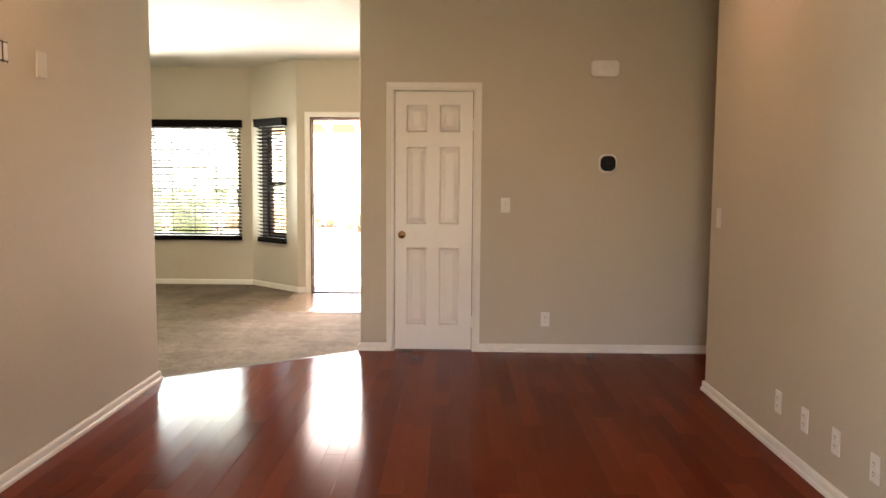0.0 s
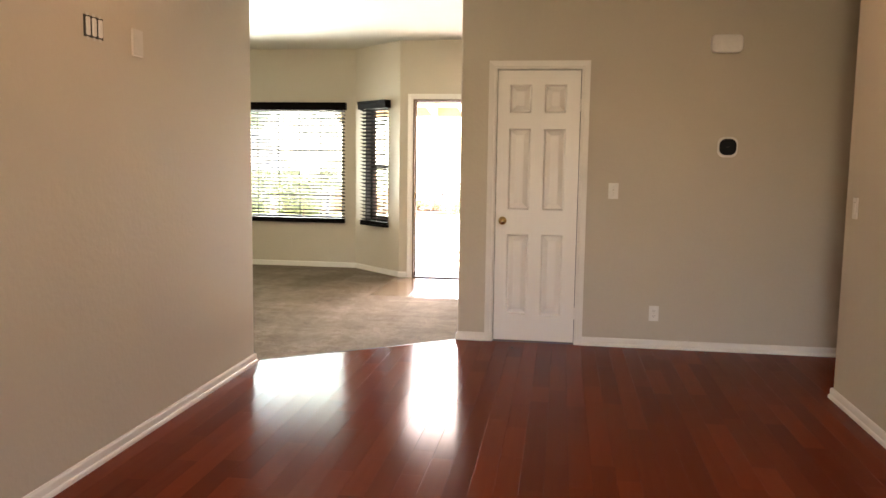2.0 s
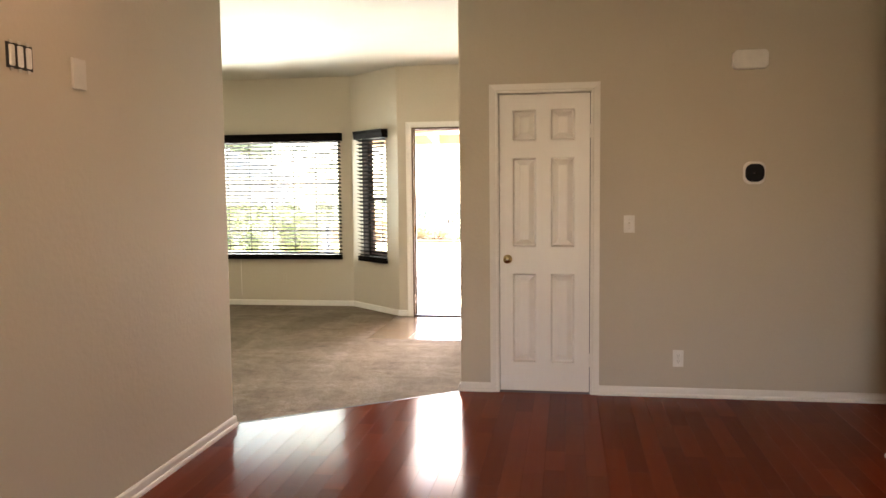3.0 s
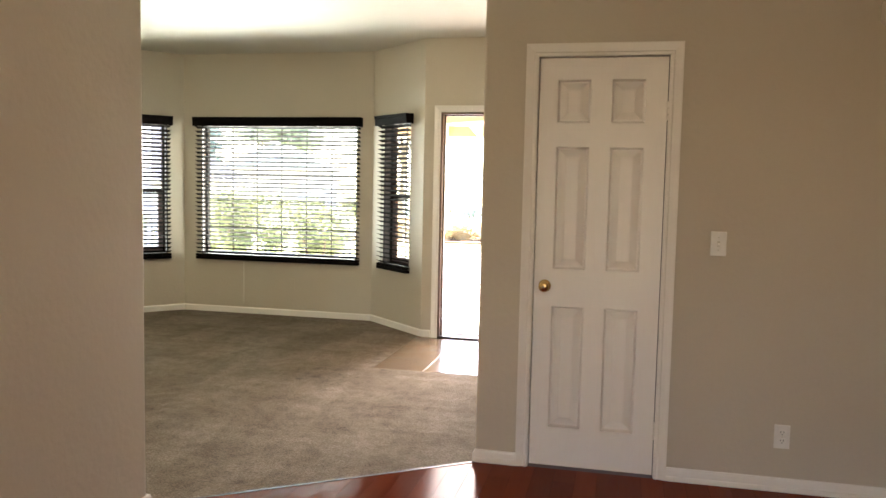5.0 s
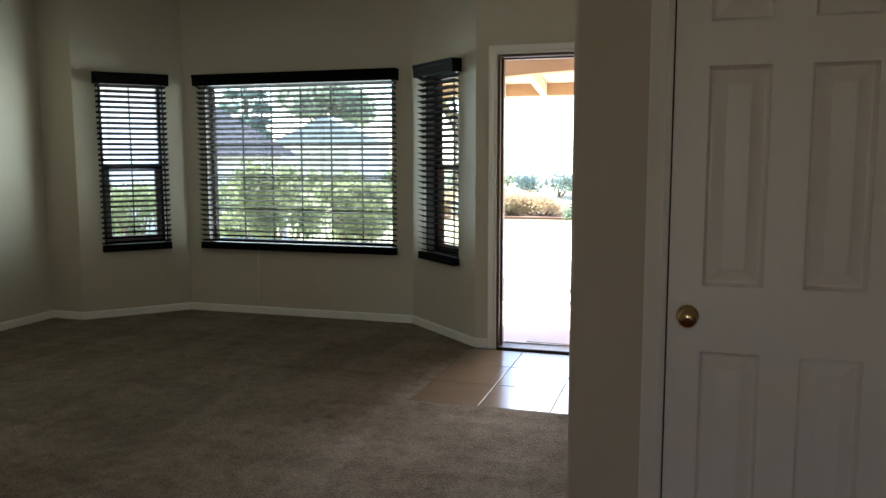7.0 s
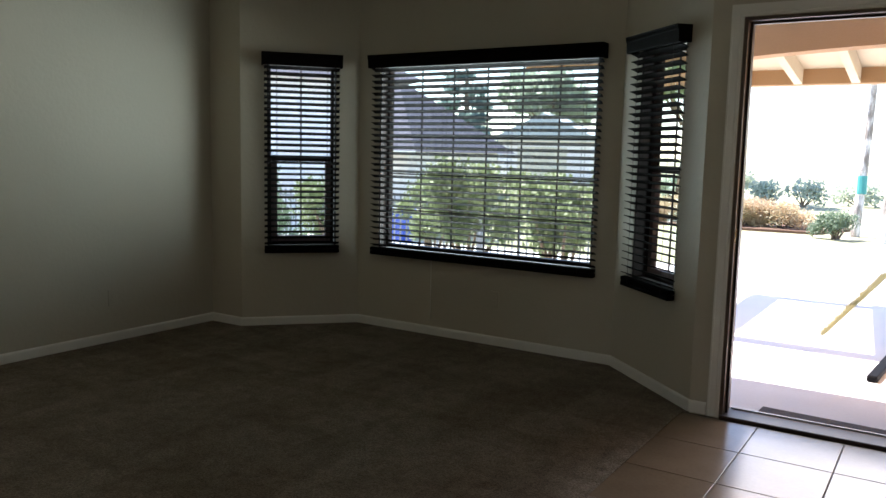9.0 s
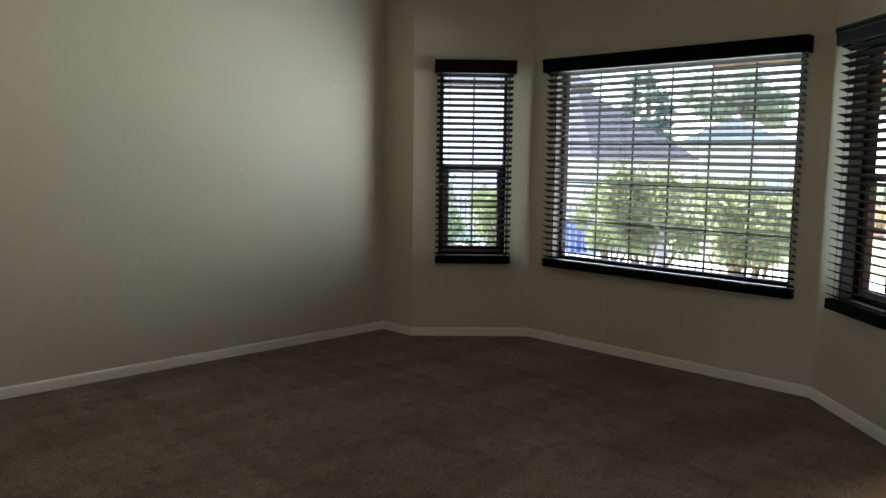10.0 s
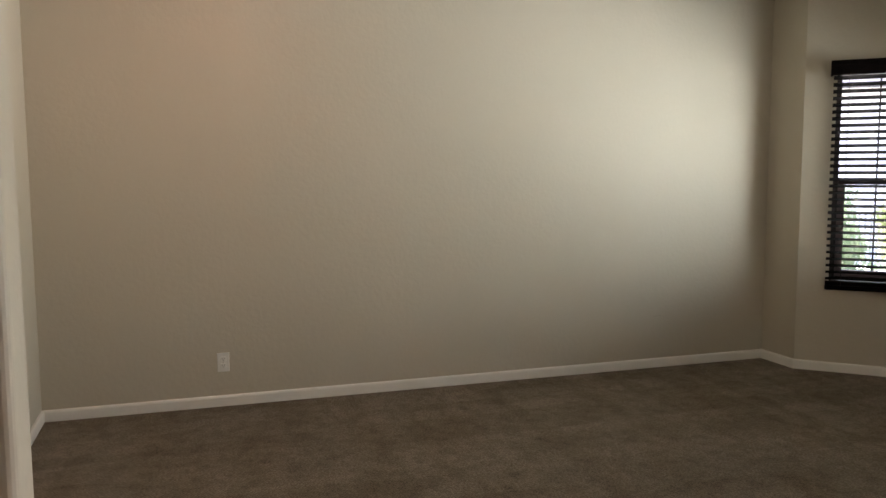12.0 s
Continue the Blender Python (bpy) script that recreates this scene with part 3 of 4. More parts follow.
def blind_at(origin, angle, width, cords, wand, label, pull=0):
    """A faux-wood blind hung outside its opening, slats open. Local x along the wall, y outwards."""
    m = Matrix.Translation((*origin, 0)) @ Matrix.Rotation(angle, 4, "Z")
    root = thing("window_blind", m, label, "blind", "blinds in the bay")
    top, low, h = 2.075, 0.556, 0.095
    # moulded valance with returns
    bm = bmesh.new()
    prof = [(-0.078, top - h), (-0.082, top - h + 0.006), (-0.084, top - 0.032), (-0.090, top - 0.024), (-0.090, top - 0.008), (-0.094, top - 0.002), (-0.094, top), (-0.07, top), (-0.07, top - h)]
    rings = [[bm.verts.new((x, y, z)) for y, z in prof] for x in (-0.012, width + 0.012)]
    for i in range(len(prof)):
        j = (i + 1) % len(prof)
        bm.faces.new((rings[0][i], rings[0][j], rings[1][j], rings[1][i]))
    bm.faces.new(rings[0])
    bm.faces.new(rings[1][::-1])
    for a in (-0.012, width + 0.002):
        box(bm, a, a + 0.010, -0.0699, -0.002, top - h, top)
    bmesh.ops.recalc_face_normals(bm, faces=bm.faces)
    part("valance", bm, BLIND, root, "dark espresso moulded valance")
    part("head_rail", boxed(0.004, width - 0.004, -0.060, -0.006, top - 0.06, top - 0.008), BLIND, root)
    # one crowned slat, shared by all
    bm = bmesh.new()
    cs = [(-0.025, 0.0), (-0.012, 0.0022), (0.0, 0.003), (0.012, 0.0022), (0.025, 0.0)]
    loop = [(y, z + 0.0023) for y, z in cs] + [(y, z - 0.0023) for y, z in reversed(cs)]
    rings = [[bm.verts.new((x, y, z)) for y, z in loop] for x in (0.006, width - 0.006)]
    for i in range(len(loop)):
        j = (i + 1) % len(loop)
        bm.faces.new((rings[0][i], rings[0][j], rings[1][j], rings[1][i]))
    bm.faces.new(rings[0])
    bm.faces.new(rings[1][::-1])
    bmesh.ops.recalc_face_normals(bm, faces=bm.faces)
    slat = mesh_from("slat", bm, BLIND)
    pitch, z = 0.0445, low + 0.075
    rnd = random.Random(int(width * 100))
    while z < top - 0.075:
        s = new("slat", slat)
        s.parent = root
        s.matrix_basis = pose(0, -0.033, z, -21 + rnd.uniform(-1.5, 1.5), rnd.uniform(-0.12, 0.12), 0)
        z += pitch
    for dz in (0.035, 0.041, 0.047, 0.053):
        s = new("slat", slat)
        s.parent = root
        s.matrix_basis = pose(0, -0.033, low + dz, 0, 0, 0)
    part("bottom_rail", boxed(0.005, width - 0.005, -0.060, -0.006, low, low + 0.030, 0.006), BLIND, root, "dark espresso bottom rail")
    for c in cords:
        for y in (-0.0605, -0.0075):
            part("ladder_cord", boxed(c - 0.0012, c + 0.0012, y - 0.0008, y + 0.0008, low + 0.02, top - 0.06), CORD, root)
    if pull:
        q = part("pull_cord", lathe([(0.0025, 0.10), (0.0028, 0.30), (0.0025, low + 0.01)], 8), PLASTIC, root, "thin pale pull cord", True)
        q.location = (pull, -0.006, 0)
    if wand:
        w = part("tilt_wand", lathe([(0.004, 0.0), (0.005, 0.01), (0.0035, 0.05), (0.0035, 0.62), (0.002, 0.63)], 8), CORD, root, "dark tilt wand", True)
        w.location = (wand, -0.068, 1.30)
    return root


wn0 = Vector(BAY_A) + (Vector(BAY_B) - Vector(BAY_A)).normalized() * 0.195
window_at(1, wn0, W0_A, 0.53, True, "tall single-hung window with a middle rail, frame coloured dark as backlit")
window_at(2, (BAY_C[0] - 1.944, BAY_C[1]), 0.0, 1.777, False, "wide picture window with a grid of bars, frame coloured dark as backlit")
wn2 = Vector(BAY_C) + (Vector(BAY_D) - Vector(BAY_C)).normalized() * 0.225
window_at(3, wn2, W2_A, 0.505, True, "tall single-hung window beside the entry, frame coloured dark as backlit")
bo0 = Vector(BAY_A) + (Vector(BAY_B) - Vector(BAY_A)).normalized() * 0.167
blind_at(bo0, W0_A, 0.583, (0.10, 0.483), 0.543, "narrow dark espresso slatted blind, lowered with slats open")
blind_at((BAY_C[0] - 1.987, BAY_C[1]), 0.0, 1.863, (0.12, 0.66, 1.20, 1.745), 0, "wide dark espresso slatted blind, lowered with slats open", 0.55)
bo2 = Vector(BAY_C) + (Vector(BAY_D) - Vector(BAY_C)).normalized() * 0.19
blind_at(bo2, W2_A, 0.575, (0.10, 0.50), 0, "narrow dark espresso slatted blind beside the entry, slats open")

# ---- unseen patio door outline, added behind the start for the fill lamp ----
back = thing("window_4", pose(-0.15, -2.1, 0), "unseen white framed opening added to let light in from behind", "patio door", kind="structure")
for a, b, c, d in ((-0.6, -0.55, 0, 2.1), (0.55, 0.6, 0, 2.1), (-0.55, 0.55, 2.05, 2.1)):
    part("window_frame", boxed(a + 0.001, b - 0.001, -0.10, -0.06, c + 0.001, d - 0.001), VINYL, back)


# ---- fittings on the walls ----
def wall_pose(face, along, z):
    """Local x along the wall, y out of the room, z up; face: which wall."""
    if face == "closet":
        return pose(along, YD, z)
    if face == "right":
        return pose(XR, along, z, 0, 0, -90)
    if face == "left":
        return pose(XL, along, z, 0, 0, 90)
    if face == "west":
        return pose(XW, along, z, 0, 0, 90)
    return pose(along, BAY_B[1], z)


def outlet(face, along, z, label):
    root = thing("wall_outlet", wall_pose(face, along, z), label, "outlet", "wall outlets")
    part("cover_plate", boxed(-0.035, 0.035, -0.006, 0.0, -0.057, 0.057, 0.0025), PLASTIC, root)
    for dz in (-0.020, 0.020):
        r = part("receptacle", boxed(-0.0165, 0.0165, -0.0085, -0.0061, dz - 0.014, dz + 0.014, 0.001), PLASTIC, root)
        for dx in (-0.0065, 0.0065):
            part("slot", boxed(dx - 0.0012, dx + 0.0012, -0.0093, -0.0086, dz - 0.001, dz + 0.008), HOLESHADE, r)
        part("ground_slot", boxed(-0.002, 0.002, -0.0093, -0.0086, dz - 0.010, dz - 0.006), HOLESHADE, r)
    part("screw", lathe([(0.003, 0), (0.003, 0.0012)], 8, "-Y"), STEEL, root).location = (0, -0.006, 0)
    return root


def switch(face, along, z, label):
    root = thing("light_switch", wall_pose(face, along, z), label, "light switch", "light switches")
    part("cover_plate", boxed(-0.036, 0.036, -0.006, 0.0, -0.058, 0.058, 0.0025), PLASTIC, root)
    part("toggle_well", boxed(-0.006, 0.006, -0.0072, -0.0061, -0.013, 0.013), STEEL, root)
    t = part("toggle", boxed(-0.0045, 0.0045, -0.020, -0.0073, -0.004, 0.006, 0.001), PLASTIC, root)
    t.rotation_euler = (radians(20), 0, 0)
    for dz in (-0.03, 0.03):
        part("screw", lathe([(0.003, 0), (0.003, 0.0012)], 8, "-Y"), STEEL, root).location = (0, -0.006, dz)
    return root


outlet("closet", 0.798, 0.264, "white plastic duplex outlet low on the closet wall")
switch("closet", 0.471, 1.166, "white plastic toggle switch beside the closet door")
for y in (3.99, 3.685, 3.38, 3.06):
    outlet("right", y, 0.262, "white plastic outlet low on the side wall")
outlet("west", 5.67, 0.246, "white plastic outlet low on the wide bare wall")
w = outlet("west", 8.60, 0.293, "painted-over beige outlet low on the bare wall")
for o in w.children_recursive:
    o.data.materials[0] = WALL
w = outlet("bay", -3.392, 0.318, "painted-over beige outlet under the wide window")
for o in w.children_recursive:
    o.data.materials[0] = WALL

rocker = thing("dimmer_switch", wall_pose("right", 5.00, 1.14), "white rocker dimmer switch near the wall's corner", "light switch")
part("cover_plate", boxed(-0.036, 0.036, -0.007, 0.0, -0.060, 0.060, 0.003), PLASTIC, rocker)
part("rocker", boxed(-0.0165, 0.0165, -0.012, -0.0071, -0.033, 0.033, 0.002), PLASTIC, rocker)
part("slider", boxed(0.0185, 0.0225, -0.010, -0.0071, -0.02, 0.0, 0.001), PLASTIC, rocker)

def squircle(w, h, d0, d1, r, steps=8):
    bm = bmesh.new()
    pts = []
    for cx, cz, st in ((w - r, -h + r, -90), (w - r, h - r, 0), (-w + r, h - r, 90), (-w + r, -h + r, 180)):
        for k in range(steps + 1):
            a = radians(st + 90 * k / steps)
            pts.append((cx + r * math.cos(a), cz + r * math.sin(a)))
    rings = [[bm.verts.new((x * sc, -d, z * sc)) for x, z in pts] for d, sc in ((d0, 1.0), (d1 - 0.004, 1.0), (d1, 0.95))]
    n = len(pts)
    for a, b in zip(rings, rings[1:]):
        for i in range(n):
            bm.faces.new((a[i], a[(i + 1) % n], b[(i + 1) % n], b[i]))
    bm.faces.new(rings[-1])
    bm.faces.new(rings[0][::-1])
    bmesh.ops.recalc_face_normals(bm, faces=bm.faces)
    return bm


chime = thing("door_chime", wall_pose("closet", 1.217, 2.219), "white plastic door chime box high on the wall", "door chime")
part("body", squircle(0.108, 0.060, 0.0, 0.052, 0.030), PLASTIC, chime)
part("top_grille", boxed(-0.060, 0.060, -0.040, -0.012, 0.0601, 0.064, 0.001), STEEL, chime, "thin grey grille")

thermo = thing("thermostat", wall_pose("closet", 1.261, 1.496), "white square thermostat with round-cornered black screen", "thermostat")


part("back_plate", squircle(0.070, 0.074, 0.0, 0.012, 0.046), PLASTIC, thermo)
part("screen", squircle(0.058, 0.058, 0.0122, 0.030, 0.044), BLACKGLASS, thermo, "glossy black screen")
part("display_dot", squircle(0.010, 0.006, 0.0301, 0.035, 0.004), BLACKGLASS, thermo)

# three open boxes behind one missing plate, and a blank plate, high on the left wall
gang = thing("open_switch_box", wall_pose("left", 3.52, 1.921), "uncovered three-gang electrical box with pale devices", "electrical box")
# the box's inner shade is a thin dark plate on the wall
part("recess", boxed(-0.072, 0.072, -0.002, 0.0, -0.046, 0.046), HOLESHADE, gang, "flat dark plate standing for the shade in the open wall box")
for dx in (-0.046, 0.0, 0.046):
    part("device", boxed(dx - 0.014, dx + 0.014, -0.010, -0.0021, -0.038, 0.038, 0.006), PLASTIC, gang)
    for dz in (-0.050, 0.050):
        part("mounting_ear", boxed(dx - 0.008, dx + 0.008, -0.005, -0.0005, dz - 0.006, dz + 0.006, 0.001), STEEL, gang)
plate = thing("blank_plate", wall_pose("left", 3.87, 1.905), "off-white blank wall plate high on the wall", "wall plate")
part("cover_plate", boxed(-0.045, 0.045, -0.012, 0.0, -0.062, 0.062, 0.003), VINYL, plate)
part("screw", lathe([(0.003, 0), (0.003, 0.0012)], 8, "-Y"), STEEL, plate).location = (0, -0.012, 0)

# recessed ceiling lamps, out of view; the carpeted room's one is added as warm fill
for x, y in ((1.15, 4.35), (1.15, 1.9), (-1.25, 1.6), (-1.25, 3.4), (-4.55, 5.65)):
    can = thing("recessed_light", pose(x, y, CEIL_Z), "round white recessed ceiling light out of view, lit warm", "ceiling light", "recessed lights")
    bm = lathe([(0.062, -0.002), (0.095, -0.002), (0.097, -0.006), (0.095, -0.009), (0.066, -0.006)], 28)
    part("trim_ring", bm, PLASTIC, can, "", True)
    part("lamp_face", lathe([(0.060, -0.0035), (0.060, -0.010), (0.001, -0.0105)], 24), GLOWADDED if x < -2 else GLOW, can, "warm glowing lamp face")


# ---- outdoors ----
ground = part("ground", boxed(-900, 900, 9.64, 1500, -0.9, -0.30), GRASS)
tagged(ground, "sunlit green and straw lawn reaching the distance", "lawn", kind="structure")
tagged(part("ground_behind", boxed(-900, 900, -800, 9.64, -0.9, -0.32), GRASS), "lawn around the house", "lawn", kind="structure")
pave = part("pavement", prism([(6, 9.67), (6, 19.4), (-3.2, 19.9), (-3.4, 16.2), (-9.0, 15.8), (-13.0, 14.8), (-13.0, 9.67)], -0.299, -0.10), CONCRETE)
tagged(pave, "pale concrete porch slab and walk", "pavement", kind="structure")
bed = part("mulch_bed", prism([(-10, 24.3), (-3.2, 24.7), (-2.6, 26.6), (-10, 26.6)], -0.30, -0.24), MULCH)
tagged(bed, "dark mulch bed under the hedge", "bed", kind="structure")
mat_ = thing("doormat", pose(-1.17, 9.95, -0.10, 0, 0, -3), "dark grey rubber doormat on the porch slab", "doormat")
part("pad", boxed(-0.36, 0.36, -0.10, 0.12, 0.0, 0.012, 0.004), RUBBER, mat_)
part("rim", boxed(-0.372, 0.372, -0.112, -0.1005, 0.0, 0.016, 0.003), RUBBER, mat_)
blk = thing("rubber_strip", pose(-1.0, 11.5, -0.098, 0, 0, 85), "black rubber strip lying on the concrete porch slab", "rubber strip")
part("body", boxed(-0.40, 0.40, -0.035, 0.035, 0.0, 0.045, 0.012), BLACKRUBBER, blk)

# porch structure
porch = thing("porch_roof", pose(0, 0, 0), "tan and cream porch roof on beams", "porch", kind="structure")


def arched_beam(x0, x1, y0, y1, z0, z1, rise):
    bm = bmesh.new()
    n = 24
    cols = []
    for i in range(n + 1):
        x = x0 + (x1 - x0) * i / n
        zb = z0 + rise * (1 - ((2 * i / n) - 1) ** 2)
        cols.append([bm.verts.new(c) for c in ((x, y0, zb), (x, y1, zb), (x, y1, z1), (x, y0, z1))])
    for a, b in zip(cols, cols[1:]):
        for k in range(4):
            bm.faces.new((a[k], a[(k + 1) % 4], b[(k + 1) % 4], b[k]))
    bm.faces.new(cols[0])
    bm.faces.new(cols[-1][::-1])
    bmesh.ops.recalc_face_normals(bm, faces=bm.faces)
    return bm


part("arched_beam", arched_beam(-2.6, 1.6, 11.9, 12.1, 2.12, 2.60, 0.10), STUCCO, porch, "tan stucco arched beam")
part("side_beam", boxed(-4.1, -2.602, 11.9, 12.1, 2.14, 2.60, 0.01), STUCCO, porch, "tan stucco beam")
part("outer_beam", boxed(-3.6, 1.9, 14.2, 14.4, 2.13, 2.32, 0.01), STUCCO, porch, "tan stucco beam")
deck = part("roof_deck", boxed(-2.8, 1.8, 0.0, 2.4, 0.1605, 0.22), CREAM, porch, "cream boarded porch ceiling")
deck.location, deck.rotation_euler = (0, 12.102, 2.42), (radians(-8), 0, 0)
for k in range(8):
    r_ = part("rafter", boxed(-2.69 + 0.53 * k, -2.61 + 0.53 * k, 0.0, 2.08, 0.0, 0.16, 0.004), CREAM, porch, "cream rafter")
    r_.location, r_.rotation_euler = (0, 12.102, 2.42), (radians(-8), 0, 0)
part("post", boxed(1.7, 1.9, 14.2, 14.4, -0.30, 2.13, 0.01), STUCCO, porch)
part("tie_beam", boxed(-4.0, -3.85, 10.4, 14.4, 2.33, 2.60, 0.01), STUCCO, porch, "tan stucco beam tied to the house")

# unseen wall, added to cut off light reaching the entry from the right
part("porch_wall", boxed(-0.62, -0.5, 9.68, 11.8, -0.30, 2.6), STUCCO, porch, "plain tan stucco wall added out of view to block light")


def leaf_cloud(clumps, n, size, seed, squash=1.0):
    """Many small tilted leaves scattered in uneven clumps (x, y, z, radius)."""
    rnd = random.Random(seed)
    verts, faces = [], []
    for cx, cy, cz, r in clumps:
        for _ in range(int(n * r * r)):
            while True:
                p = Vector((rnd.uniform(-1, 1), rnd.uniform(-1, 1), rnd.uniform(-1, 1)))
                if 0.12 < p.length < 1:
                    break
            p = p * (0.55 + 0.45 * rnd.random())
            c = Vector((cx + p.x * r, cy + p.y * r, cz + p.z * r * squash))
            u = Vector((rnd.gauss(0, 1), rnd.gauss(0, 1), rnd.gauss(0, 1))).normalized()
            w = u.orthogonal().normalized()
            s = size * rnd.uniform(0.6, 1.4)
            k = len(verts)
            verts += [c - u * s, c + w * s * 0.45, c + u * s, c - w * s * 0.45]
            faces.append((k, k + 1, k + 2, k + 3))
    me = bpy.data.meshes.new("crown")
    me.from_pydata([tuple(v) for v in verts], [], faces)
    return me


def limb(bm, a, b, ra, rb, steps=8):
    a, b = Vector(a), Vector(b)
    w = (b - a).normalized()
    u = w.orthogonal().normalized()
    v = w.cross(u)
    rings = []
    for k, (p, r) in enumerate(((a, ra), (a.lerp(b, 0.5) + u * ra * 0.4, (ra + rb) / 2), (b, rb))):
        rings.append([bm.verts.new(p + (u * math.cos(i * math.tau / steps) + v * math.sin(i * math.tau / steps)) * r) for i in range(steps)])
    for lo, hi in zip(rings, rings[1:]):
        for i in range(steps):
            bm.faces.new((lo[i], lo[(i + 1) % steps], hi[(i + 1) % steps], hi[i]))
    bm.faces.new(rings[0][::-1])
    bm.faces.new(rings[-1])


def shrub(name, x, y, w, h, material, label, seed, n=7000, size=0.027, category="shrub", group="", low=0.25, thin=1.0):
    rnd = random.Random(seed)
    root = thing(name, pose(x, y, -0.30), label, category, group)
    bm = bmesh.new()
    clumps = []
    for k in range(7):
        a = rnd.uniform(0, math.tau)
        tip = (math.cos(a) * w * rnd.uniform(0.15, 0.6), math.sin(a) * w * rnd.uniform(0.15, 0.5), h * rnd.uniform(max(0.45, low), 0.9))
        limb(bm, (rnd.uniform(-0.06, 0.06), rnd.uniform(-0.06, 0.06), 0), tip, 0.03, 0.008, 6)
        clumps.append((*tip, w * thin * rnd.uniform(0.28, 0.45)))
    for k in range(6):
        a = rnd.uniform(0, math.tau)
        clumps.append((math.cos(a) * w * rnd.uniform(0, 0.7), math.sin(a) * w * rnd.uniform(0, 0.5), h * rnd.uniform(low, 0.95), w * thin * rnd.uniform(0.2, 0.36)))
    part("stem_cluster", bm, BARK, root)
    me = leaf_cloud(clumps, n, size, seed)
    me.materials.append(material)
    c = new("crown", me)
    c.parent = root
    return root


shrub("shrub", -5.7, 13.6, 1.05, 1.48, LEAF, "tall leafy green shrub beyond the wide window", 3, 6500, 0.031, low=0.48, thin=0.8)
shrub("shrub", -4.25, 13.2, 0.85, 1.45, LEAF, "bushy green shrub beyond the wide window", 4, 6500, 0.031, low=0.48, thin=0.8)
shrub("shrub", -5.0, 14.3, 1.0, 1.5, LEAF, "leafy olive shrub between two larger ones", 8, 6500, 0.031, low=0.48, thin=0.8)
shrub("shrub", -6.6, 14.2, 0.75, 1.3, LEAF, "leafy olive shrub before the fence", 9, 6500, 0.031, low=0.48, thin=0.8)
shrub("shrub", -8.5, 14.3, 0.8, 1.2, LEAF, "leafy green shrub beside the fence", 5)
shrub("shrub", -7.7, 11.8, 1.15, 1.5, LEAFDARK, "grey-green shrub beyond the narrow window", 6)
shrub("shrub", -9.0, 12.8, 1.0, 1.4, LEAFDARK, "grey-green shrub near the neighbour's wall", 7)
for k, x in enumerate((-6.9, -5.9, -4.95, -4.05, -2.75)):
    shrub("hedge_shrub", x, 25.4 + 0.15 * (k % 2) if k < 4 else 23.9, 0.95 if k < 4 else 0.7, 0.52 if k < 4 else 0.50, LEAFRED if k < 4 else LEAFDARK, "low dry reddish-brown hedge shrub on mulch" if k < 4 else "low dark green shrub on mulch", 20 + k, 6000, 0.028, "shrub", "hedge shrubs")
for k, (x, y, w, h) in enumerate(((-9.8, 36, 1.5, 1.3), (-8.2, 39, 1.6, 1.5), (-6.6, 37, 1.3, 1.1), (-5.2, 36, 1.2, 1.2), (-3.6, 38, 1.5, 1.0), (-2.0, 36, 1.3, 1.2))):
    shrub("far_shrub", x, y, w * 0.8, h * 0.72, LEAFFAR, "rounded pale green shrub far across the lawn", 40 + k, 260, 0.10, "shrub", "far shrubs")


def tree(x, y, h, r, seed, label, material=LEAFDARK, trunk=0.16, bark=None, dense=420, leaf=0.11):
    rnd = random.Random(seed)
    root = thing("tree", pose(x, y, -0.30), label, "tree")
    bm = bmesh.new()
    limb(bm, (0, 0, 0), (0.15, 0, h * 0.55), trunk, trunk * 0.6, 10)
    clumps = []
    for k in range(7):
        a = k * 0.9 + rnd.uniform(-0.3, 0.3)
        b = (math.cos(a) * r * 0.7, math.sin(a) * r * 0.7, h * rnd.uniform(0.7, 0.95))
        limb(bm, (0.1, 0, h * rnd.uniform(0.4, 0.55)), b, trunk * 0.45, 0.02, 7)
        clumps.append((*b, r * rnd.uniform(0.3, 0.5)))
        clumps.append((b[0] * 0.5, b[1] * 0.5, b[2] + rnd.uniform(-0.1, 0.5), r * rnd.uniform(0.25, 0.45)))
    part("trunk", bm, bark or BARK, root)
    me = leaf_cloud(clumps, dense, leaf, seed)
    me.materials.append(material)
    c = new("crown", me)
    c.parent = root
    return root


t1 = tree(-2.46, 24.9, 8.5, 2.4, 60, "slender pale-barked tree with a teal band", trunk=0.10, bark=PALEBARK)
tree(-1.78, 23.7, 8.2, 2.5, 62, "pale-barked tree with a flared foot on the lawn", trunk=0.17, bark=PALEBARK)
part("tree_band", lathe([(0.101, 0.95), (0.099, 1.35)], 12), TEAL, t1, "teal band round the trunk").location = (0.06, 0, 0)


def pine(x, y, h, r, seed):
    rnd = random.Random(seed)
    root = thing("pine_tree", pose(x, y, -1.2), "tall dark pine tree behind the neighbour's roof", "tree", "pines")
    bm = bmesh.new()
    limb(bm, (0, 0, 0), (0, 0, h * 0.97), 0.25, 0.04, 10)
    clumps = []
    z = h * 0.25
    while z < h:
        rr = r * (1 - z / h) + 0.25
        for k in range(6):
            a = rnd.uniform(0, math.tau)
            q = rr * rnd.uniform(0.45, 0.9)
            tip = (math.cos(a) * q, math.sin(a) * q, z - 0.15 * q)
            limb(bm, (0, 0, z), tip, 0.05, 0.012, 5)
            clumps.append((*tip, 0.35 * rr + 0.15))
        z += 0.7
    part("trunk", bm, BARK, root)
    me = leaf_cloud(clumps, 420, 0.12, seed, 0.6)
    me.materials.append(NEEDLE)
    c = new("crown", me)
    c.parent = root


tree(-20.2, 46, 5.8, 2.8, 63, "leafy tree behind a far pale roof", LEAFFAR, 0.2, dense=900, leaf=0.15)
pine(-22.4, 41, 9.5, 2.2, 71)
